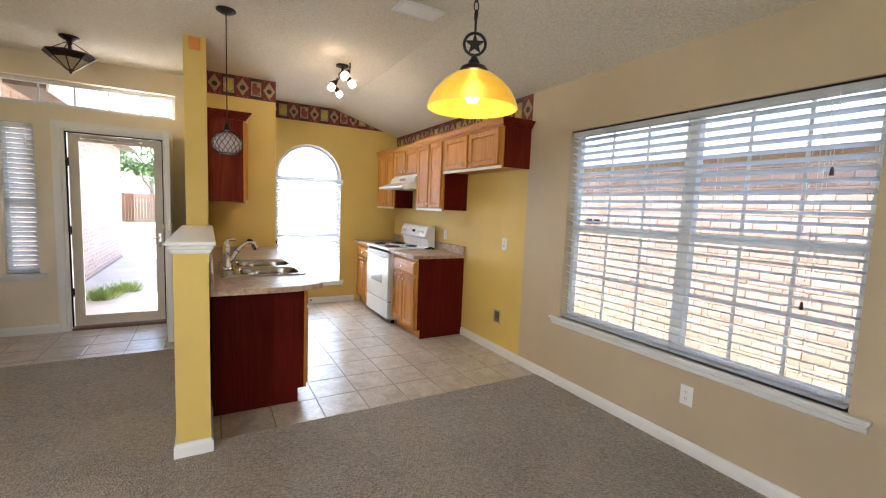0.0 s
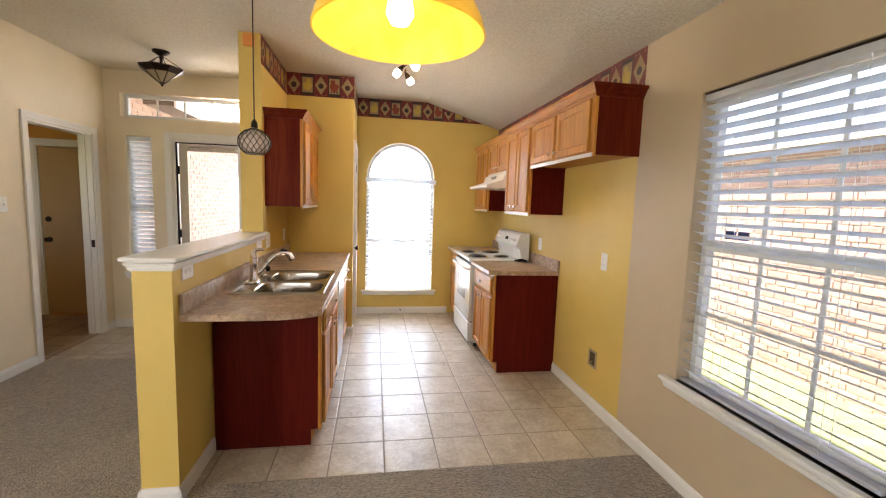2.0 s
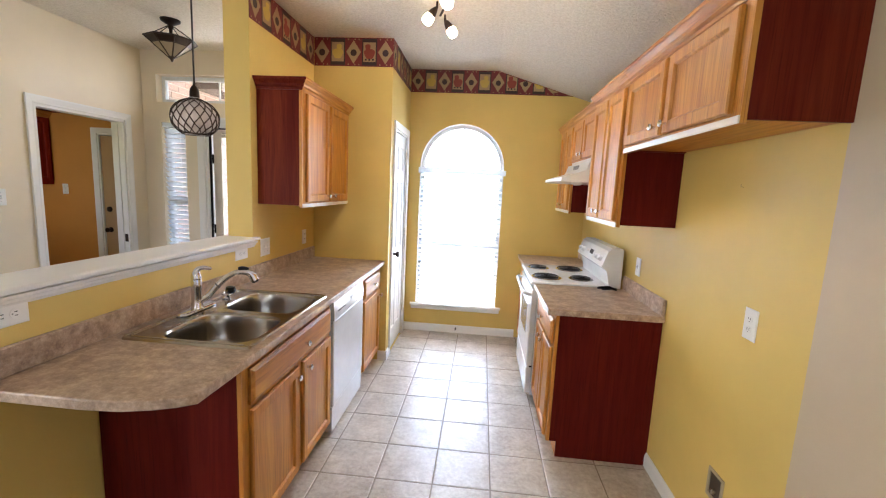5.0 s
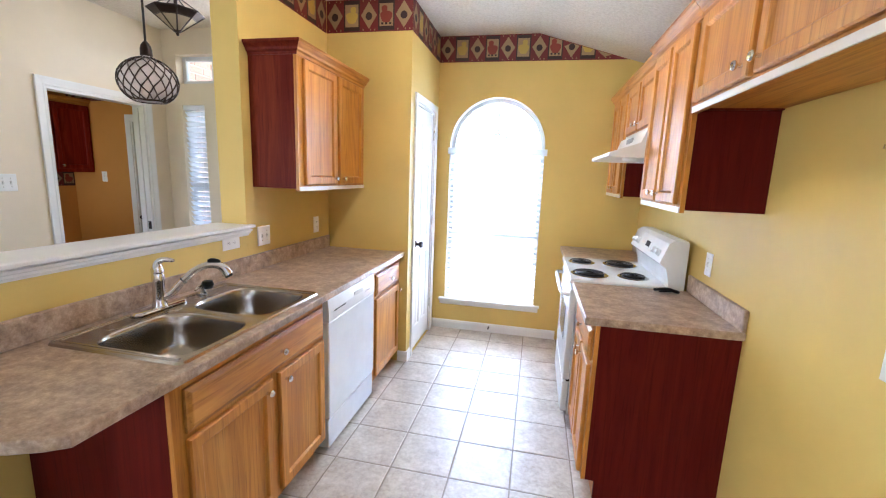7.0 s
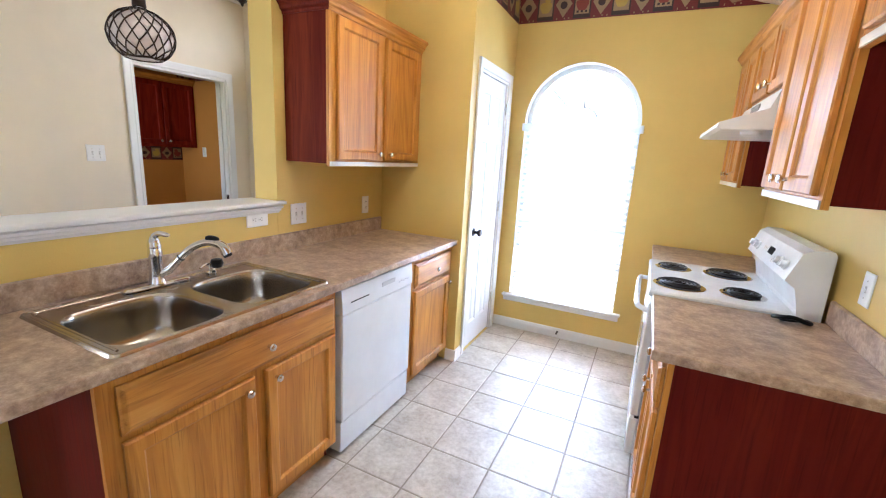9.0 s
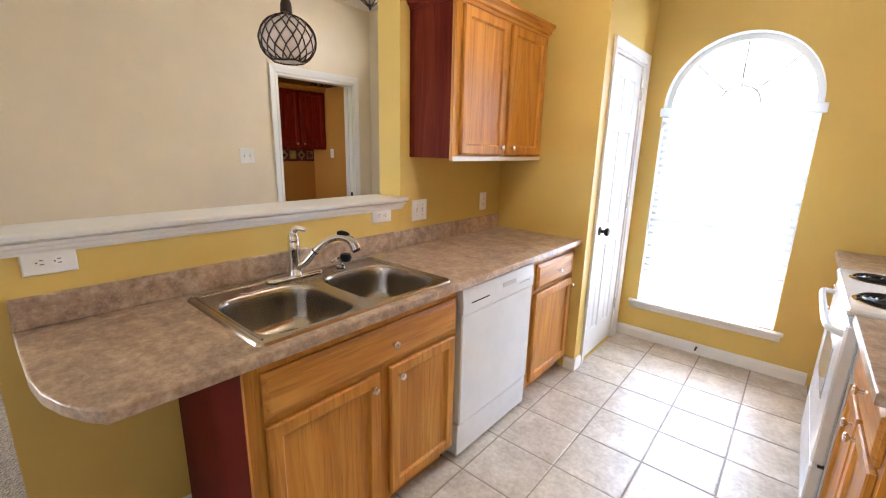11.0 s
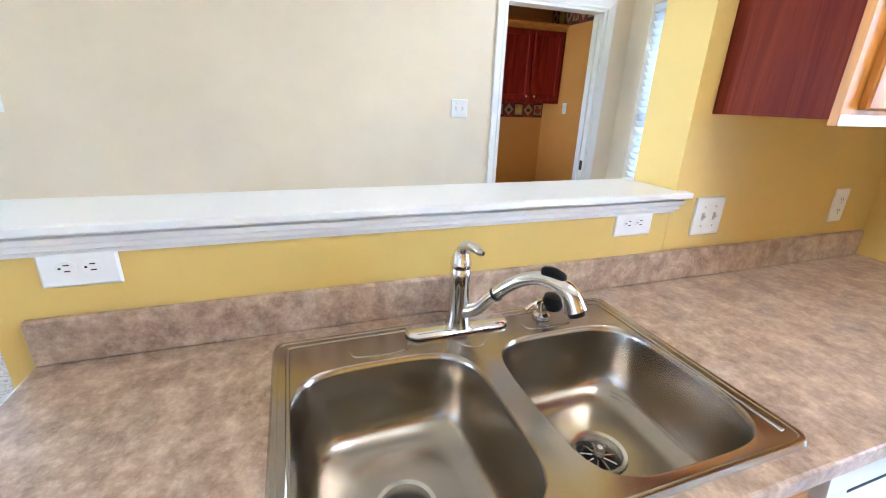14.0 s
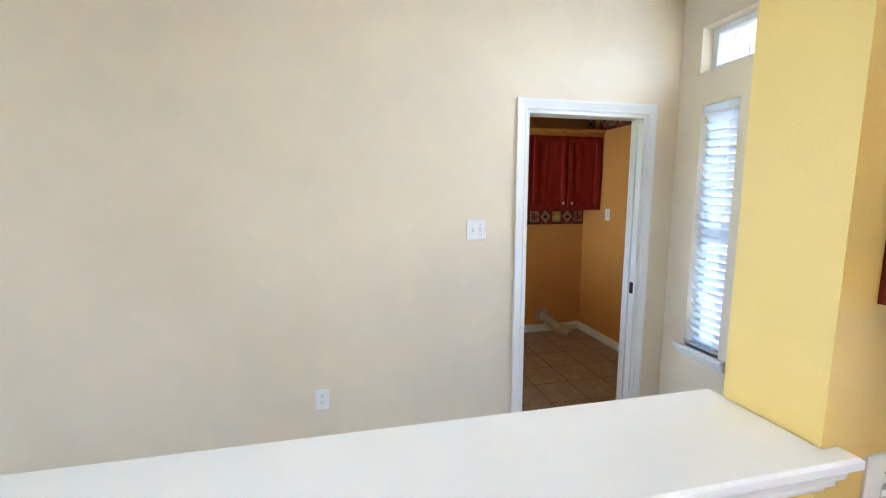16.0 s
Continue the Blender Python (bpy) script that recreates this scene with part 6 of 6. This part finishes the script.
def track_light():
    ob = thing("track_light", (1.14, 4.20, Z_CEIL), "bronze four-head bar spotlight with lit frosted shades", "spotlight")
    bm = bmesh.new()
    lathe(bm, (1.14, 4.18, Z_CEIL - 0.0005), [(0.06, 0), (0.058, -0.014), (0.02, -0.022), (0.010, -0.03), (0.010, -0.075)], 24)
    part("canopy", bm, M_BRONZE, ob, smooth=True)
    bm = bmesh.new()
    zb = Z_CEIL - 0.075
    tube(bm, smooth_line([(1.12, 3.86, zb), (1.16, 4.02, zb), (1.12, 4.20, zb), (1.16, 4.38, zb), (1.12, 4.54, zb)], 6), 0.008, 8)
    part("bar", bm, M_BRONZE, ob, smooth=True)
    hot = lit_material("hot_bulb_face", (1.0, 0.90, 0.74), 105.0, (1, 1, 1))
    lit = lit_material("lit_frosted_shade", (1.0, 0.74, 0.44), 5.0, (0.9, 0.85, 0.75))
    for k, (x, y, ax, ay) in enumerate(((1.13, 3.90, -0.75, -0.3), (1.155, 4.09, 0.75, -0.1), (1.125, 4.31, -0.75, 0.05), (1.155, 4.50, 0.7, 0.25))):
        d = Vector((ax, ay, -1)).normalized()
        o = Vector((x, y, zb - 0.01))
        bm = bmesh.new()
        tube(bm, [o, o + Vector((0, 0, -0.03)), o + Vector((0, 0, -0.03)) + d * 0.02, o + Vector((0, 0, -0.03)) + d * 0.06], [0.006, 0.008, 0.018, 0.030], 14)
        h = part("spot_head", bm, M_BRONZE, ob, smooth=True)
        bm = bmesh.new()
        e = o + Vector((0, 0, -0.03))
        tube(bm, [e + d * 0.056, e + d * 0.075, e + d * 0.105, e + d * 0.112], [0.026, 0.032, 0.031, 0.018], 16)
        part("shade", bm, lit, h, "lit frosted glass shade", True)
        bm = bmesh.new()
        tube(bm, [e + d * 0.1125, e + d * 0.1145], [0.021, 0.0205], 16)
        part("bulb_face", bm, hot, h, "glowing bulb face")


track_light()

# ceiling vent
ob = thing("ceiling_vent", (1.26, 2.75, Z_CEIL), "white stamped metal ceiling air vent", "air vent")
vx0, vx1, vy0, vy1 = 1.10, 1.42, 2.66, 2.84
bm = bmesh.new()
for r in ((vx0, vx1, vy0, vy0 + 0.03), (vx0, vx1, vy1 - 0.03, vy1), (vx0, vx0 + 0.03, vy0 + 0.03, vy1 - 0.03), (vx1 - 0.03, vx1, vy0 + 0.03, vy1 - 0.03), ((vx0 + vx1) / 2 - 0.006, (vx0 + vx1) / 2 + 0.006, vy0 + 0.03, vy1 - 0.03)):
    box(bm, *r, Z_CEIL - 0.009, Z_CEIL - 0.0005, 0.002)
part("vent_frame", bm, M_TRIM, ob)
part("backing", boxes((vx0 + 0.03, vx1 - 0.03, vy0 + 0.03, vy1 - 0.03, Z_CEIL - 0.002, Z_CEIL - 0.0008)), plain("vent_shadow", (0.25, 0.24, 0.22), 0.8), ob)
for k in range(9):
    y = vy0 + 0.036 + k * 0.0132
    bm = bmesh.new()
    prism(bm, [(y, Z_CEIL - 0.003), (y + 0.003, Z_CEIL - 0.003), (y + 0.009, Z_CEIL - 0.010), (y + 0.006, Z_CEIL - 0.010)], "x", vx0 + 0.03, vx1 - 0.03)
    part("slat", bm, M_TRIM, ob)


# ---- wallpaper border: dark red strip with diamonds and blob panels ----
def border(name, P, u0, u1, z0, top, label):
    """P(u, z, n): a point along the wall, up it, and out of it; top(u): the upper edge."""
    ob = thing(name, (0, 0, 0), label, "wallpaper border", kind="structure")
    us = sorted({u0, u1, *[u for u in (X_FOLD,) if name == "border_arch" and u0 < u < u1]})
    bm = bmesh.new()

    def sheet(b, pts, n0, n1):
        skin(b, [[P(u, z, n0) for u, z in pts], [P(u, z, n1) for u, z in pts]])

    sheet(bm, [(u0, z0), *[(u, z0) for u in us[1:-1]], (u1, z0), (u1, top(u1)), *[(u, top(u)) for u in us[1:-1][::-1]], (u0, top(u0))], 0.0003, 0.0015)
    part("strip", bm, M_RED, ob)
    sheets = {"edge_band": (bmesh.new(), M_BPLUM), "diamond": (bmesh.new(), M_CREAM), "diamond_heart": (bmesh.new(), M_BPLUM), "panel_square": (bmesh.new(), M_CREAM), "yellow_fruit": (bmesh.new(), M_BYEL), "red_fruit": (bmesh.new(), M_BRED), "dash": (bmesh.new(), M_CREAM)}
    H = 0.225
    zc = z0 + H / 2

    def add(kind, pts, n0=0.0016, n1=0.002):
        lim = [(u, min(z, top(u) - 0.004)) for u, z in pts]
        if max(z for _, z in lim) - min(z for _, z in lim) > 0.006 and u0 <= min(u for u, _ in lim) and max(u for u, _ in lim) <= u1 and len({(round(u, 4), round(z, 4)) for u, z in lim}) == len(lim):
            sheet(sheets[kind][0], lim, n0, n1)

    def blob(u, z, a, b, n=14, wob=0.0):
        return [(u + a * math.cos(t) * (1 + wob * math.sin(3 * t)), z + b * math.sin(t) * (1 + wob * math.cos(2 * t))) for t in arc(0, 2 * math.pi, n)[:-1]]

    count = max(1, int((u1 - u0) / 0.13))
    step = (u1 - u0) / count
    for k in range(count):
        u = u0 + (k + 0.5) * step
        if k % 2 == 0:
            add("diamond", [(u - 0.062, zc), (u, zc - 0.092), (u + 0.062, zc), (u, zc + 0.092)])
            add("diamond_heart", blob(u, zc - 0.006, 0.026, 0.027), 0.0021, 0.0025)
            for s in (-1, 1):
                for q in range(3):
                    w = u + (q - 1) * 0.045 + (0.012 if q == 1 else 0)
                    add("dash", [(w - 0.004, zc + s * 0.098 - 0.005), (w + 0.004, zc + s * 0.098 - 0.005), (w + 0.003, zc + s * 0.098 + 0.006), (w - 0.003, zc + s * 0.098 + 0.006)])
        else:
            yellow = (k // 2) % 2 == 0
            add("edge_band", [(u - 0.062, zc - 0.104), (u + 0.062, zc - 0.104), (u + 0.062, zc + 0.104), (u - 0.062, zc + 0.104)])
            add("panel_square", [(u - 0.052, zc - 0.076), (u + 0.052, zc - 0.076), (u + 0.052, zc + 0.076), (u - 0.052, zc + 0.076)], 0.0021, 0.0025)
            # plain blobs stand in for the printed roosters
            kind = "yellow_fruit" if yellow else "red_fruit"
            add(kind, blob(u, zc - 0.014, 0.044, 0.046, 18, 0.16), 0.0026, 0.003)
            add(kind, blob(u + (0.012 if yellow else -0.014), zc + 0.036, 0.022, 0.03, 12, 0.14), 0.00265, 0.00305)
            if not yellow:
                for s in (-0.03, 0.0, 0.03):
                    add("diamond_heart", [(u + s - 0.008, zc - 0.066), (u + s + 0.008, zc - 0.066), (u + s + 0.008, zc - 0.052), (u + s - 0.008, zc - 0.052)], 0.0031, 0.0034)
    for nm, (b, mat) in sheets.items():
        if len(b.verts):
            part(nm, b, mat, ob)
        else:
            b.free()
    return ob


def slope(x):
    return Z_CEIL if x < X_FOLD else Z_CEIL - (x - X_FOLD) * (Z_CEIL - Z_EAST) / (X_EAST - X_FOLD)


Z_B = 2.525
LAB = "dark red wallpaper border with cream diamonds and blob panels"
border("border_arch", lambda u, z, n: (u, Y_ARCH - n, z), X_PANTRY + 0.002, 2.30, Z_B, lambda u: slope(u) - 0.0015, LAB)
border("border_pantry", lambda u, z, n: (u, Y_PANTRY - n, z), 0.004, X_PANTRY, Z_B, lambda u: Z_CEIL - 0.0015, LAB)
border("border_pantry_side", lambda u, z, n: (X_PANTRY + n, u, z), Y_PANTRY, Y_ARCH - 0.004, Z_B, lambda u: Z_CEIL - 0.0015, LAB)
border("border_splash", lambda u, z, n: (X_SPLASH + n, u, z), Y_COLUMN, Y_PANTRY - 0.004, Z_B, lambda u: Z_CEIL - 0.0015, LAB)
border("border_east", lambda u, z, n: (X_EAST - n, u, z), 2.985, Y_ARCH - 0.004, 2.225, lambda u: Z_EAST - 0.0015, LAB)
border("border_laundry", lambda u, z, n: (LX0 + n, u, 1.405 + (z - 1.405) * 0.78), 4.55, LY1 - 0.004, 1.18, lambda u: 1.405, LAB)
border("border_laundry_top", lambda u, z, n: (u, LY1 - n, z), LX0 + 0.004, LX1, 2.21, lambda u: 2.438, LAB)


# ---- switches and sockets ----
def wall_plate(name, P, u, z, w, h, kind, label, category):
    ob = thing(name, P(u, z, 0), label, category)
    bm = bmesh.new()
    rows = []
    for d, n in ((0, 0.0005), (0, 0.004), (0.004, 0.0065)):
        rows.append([P(u - w / 2 + d, z - h / 2 + d, n), P(u + w / 2 - d, z - h / 2 + d, n), P(u + w / 2 - d, z + h / 2 - d, n), P(u - w / 2 + d, z + h / 2 - d, n)])
    skin(bm, rows)
    part("plate", bm, M_PLASTIC, ob)

    def rect(uu, zz, a, b, n0, n1, nm, mat, parent=ob):
        bm = bmesh.new()
        skin(bm, [[P(uu - a, zz - b, n), P(uu + a, zz - b, n), P(uu + a, zz + b, n), P(uu - a, zz + b, n)] for n in (n0, n1)])
        return part(nm, bm, mat, parent)

    def round_face(uu, zz, rad, n0, n1, nm, mat, parent=ob):
        bm = bmesh.new()
        skin(bm, [[P(uu + rad * math.cos(t), zz + rad * 0.86 * math.sin(t), n) for t in arc(0, 2 * math.pi, 18)[:-1]] for n in (n0, n1)])
        return part(nm, bm, mat, parent)

    if kind == "duplex_flat":
        spots = [(u - 0.02, z, True), (u + 0.02, z, True)]
    elif kind == "duplex":
        spots = [(u, z - 0.02, False), (u, z + 0.02, False)]
    else:
        spots = []
    for uu, zz, flat in spots:
        s = round_face(uu, zz, 0.0165, 0.0066, 0.0085, "socket", M_PLASTIC)
        for q in (-0.006, 0.006):
            if flat:
                rect(uu + 0.002, zz + q, 0.0045, 0.0012, 0.0086, 0.009, "slot", M_DARK, s)
            else:
                rect(uu + q, zz + 0.003, 0.0012, 0.0045, 0.0086, 0.009, "slot", M_DARK, s)
        round_face(uu - (0.009 if flat else 0), zz - (0 if flat else 0.008), 0.0024, 0.0086, 0.009, "slot", M_DARK, s)
    if kind.startswith("switch"):
        count = int(kind[-1])
        for k in range(count):
            uu = u + (k - (count - 1) / 2) * 0.046
            rect(uu, z, 0.0055, 0.012, 0.0066, 0.0075, "toggle_slot", plain("toggle_slot_grey", (0.55, 0.53, 0.5), 0.5))
            bm = bmesh.new()
            skin(bm, [[P(uu - a, z - 0.004 + s - b, n), P(uu + a, z - 0.004 + s - b, n), P(uu + a, z - 0.004 + s + b, n), P(uu - a, z - 0.004 + s + b, n)] for n, a, b, s in ((0.007, 0.0045, 0.006, 0.0), (0.017, 0.0035, 0.003, 0.008))])
            part("toggle", bm, M_PLASTIC, ob)
            for dz in (-0.03, 0.03):
                round_face(uu, z + dz, 0.003, 0.0066, 0.0074, "screw", M_NICKEL)
    return ob


PS = lambda u, z, n: (X_SPLASH + n, u, z)
PE = lambda u, z, n: (X_EAST - n, u, z)
PW = lambda u, z, n: (X_WEST + n, u, z)
PL = lambda u, z, n: (u, LY1 - n, z)
wall_plate("wall_socket", PS, 2.778, 1.103, 0.125, 0.075, "duplex_flat", "white sideways double socket on the half wall", "socket")
wall_plate("wall_socket", PS, 4.070, 1.105, 0.130, 0.075, "duplex_flat", "white sideways double socket under the ledge", "socket")
wall_plate("light_switch", PS, 4.355, 1.108, 0.118, 0.118, "switch2", "white two-gang light switch above the worktop", "switch")
wall_plate("wall_socket", PS, 4.985, 1.11, 0.072, 0.118, "duplex", "white socket above the worktop in the corner", "socket")
wall_plate("wall_socket", PE, 3.285, 1.10, 0.075, 0.12, "duplex", "white socket on the yellow wall", "socket")
wall_plate("light_switch", PE, 4.452, 1.11, 0.072, 0.118, "switch1", "white single switch beside the range", "switch")
wall_plate("wall_socket", PE, 1.432, 0.355, 0.075, 0.12, "duplex", "white socket under the wide window", "socket")
wall_plate("light_switch", PW, 4.27, 1.356, 0.118, 0.118, "switch2", "white two-gang light switch beside the doorway", "switch")
wall_plate("wall_socket", PW, 3.37, 0.41, 0.075, 0.12, "duplex", "white socket low on the living room wall", "socket")
wall_plate("light_switch", PW, 1.77, 1.335, 0.118, 0.118, "switch2", "white two-gang light switch on the living room wall", "switch")
wall_plate("light_switch", PL, -3.395, 1.353, 0.072, 0.118, "switch1", "white single switch in the laundry", "switch")

# recessed refrigerator water box
ob = thing("water_box", (X_EAST, 3.345, 0.37), "brown recessed refrigerator outlet box low on the wall", "outlet box")
tan = plain("tan_plastic", (0.42, 0.33, 0.20), 0.5)
bm = bmesh.new()
for r in ((3.29, 3.40, 0.305, 0.32), (3.29, 3.40, 0.42, 0.435), (3.29, 3.305, 0.32, 0.42), (3.385, 3.40, 0.32, 0.42)):
    box(bm, X_EAST - 0.008, X_EAST - 0.0005, r[0], r[1], r[2], r[3], 0.002)
part("rim", bm, tan, ob)
# flat plate coloured dark to give the shade inside the box
part("recess", boxes((X_EAST - 0.002, X_EAST - 0.0005, 3.305, 3.385, 0.32, 0.42)), plain("recess_shade", (0.09, 0.06, 0.035), 0.7), ob)
bm = bmesh.new()
lathe(bm, (X_EAST - 0.002, 3.345, 0.35), [(0.014, 0), (0.012, -0.014), (0.001, -0.016)], 14, "x")
part("valve", bm, M_NICKEL, ob, smooth=True)

# orange alarm box on the column
ob = thing("alarm_box", (-0.085, Y_COLUMN, 2.64), "small orange plastic box high on the column", "alarm")
part("case", boxes((-0.126, -0.042, Y_COLUMN - 0.03, Y_COLUMN - 0.0005, 2.64, 2.735), bevel=0.006), M_ORANGE, ob)
# sticker in the window
ob = thing("window_sticker", (X_EAST + 0.11, 2.33, 1.36), "small dark blue sticker on the window glass", "sticker")
part("sheet", boxes((X_EAST + 0.108, X_EAST + 0.1105, 2.335, 2.40, 1.345, 1.385), (X_EAST + 0.108, X_EAST + 0.1105, 2.265, 2.325, 1.345, 1.385)), plain("blue_print", (0.03, 0.05, 0.22), 0.4), ob)
# door stop on the arch wall baseboard
ob = thing("door_stop", (1.255, Y_ARCH - 0.013, 0.055), "small dark spring door stop on the baseboard", "door stop")
bm = bmesh.new()
lathe(bm, (1.255, Y_ARCH - 0.0132, 0.055), [(0.009, 0), (0.007, -0.006), (0.006, -0.04), (0.008, -0.042), (0.007, -0.05)], 10, "y")
part("spring", bm, M_BRONZE, ob, smooth=True)
# nail left in the yellow wall
ob = thing("wall_hook", (X_EAST, 3.454, 1.62), "tiny bent nail in the yellow wall", "nail")
bm = bmesh.new()
tube(bm, [(X_EAST - 0.0005, 3.454, 1.62), (X_EAST - 0.012, 3.454, 1.622), (X_EAST - 0.014, 3.45, 1.632)], 0.0016, 6)
part("shank", bm, M_NICKEL, ob)


# ---- floor tiles, one by one ----
def tile_floor(parent_name, regions, pitch, x_joint, y_joint, mat):
    """Tiles between joints; regions: rectangles (x0, x1, y0, y1) that they fill."""
    parent = bpy.data.objects[parent_name]
    j, z1, z0 = 0.0038, 0.001, -0.0011
    meshes = {}
    for x0, x1, y0, y1 in regions:
        ix = math.floor((x0 - x_joint) / pitch)
        while x_joint + ix * pitch < x1:
            a, b = max(x0, x_joint + ix * pitch + j), min(x1, x_joint + (ix + 1) * pitch - j)
            iy = math.floor((y0 - y_joint) / pitch)
            while y_joint + iy * pitch < y1:
                c, d = max(y0, y_joint + iy * pitch + j), min(y1, y_joint + (iy + 1) * pitch - j)
                if b - a > 0.01 and d - c > 0.01:
                    key = (round(b - a, 4), round(d - c, 4))
                    if key not in meshes:
                        w, h, e = (b - a) / 2, (d - c) / 2, 0.004
                        bm = bmesh.new()
                        skin(bm, [[(-w, -h, z0), (w, -h, z0), (w, h, z0), (-w, h, z0)], [(-w, -h, z1 - 0.0012), (w, -h, z1 - 0.0012), (w, h, z1 - 0.0012), (-w, h, z1 - 0.0012)], [(-w + e, -h + e, z1), (w - e, -h + e, z1), (w - e, h - e, z1), (-w + e, h - e, z1)]])
                        meshes[key] = mesh_of("tile", bm, mat)
                    o = new("tile", meshes[key])
                    o.parent = parent
                    o.location = ((a + b) / 2, (c + d) / 2, random.uniform(-0.0003, 0.0003))
                iy += 1
            ix += 1


tile_floor("floor_kitchen_base", [(X_SPLASH, X_EAST, Y_CARPET + 0.002, Y_PANTRY), (X_PANTRY, X_EAST, Y_PANTRY, Y_ARCH)], 0.308, 1.594, 3.042, M_TILE)
tile_floor("floor_entry_base", [(X_WEST, X_HALF, Y_ENTRY_TILE + 0.002, Y_ENTRY)], 0.308, -1.30, 4.72, M_TILE)
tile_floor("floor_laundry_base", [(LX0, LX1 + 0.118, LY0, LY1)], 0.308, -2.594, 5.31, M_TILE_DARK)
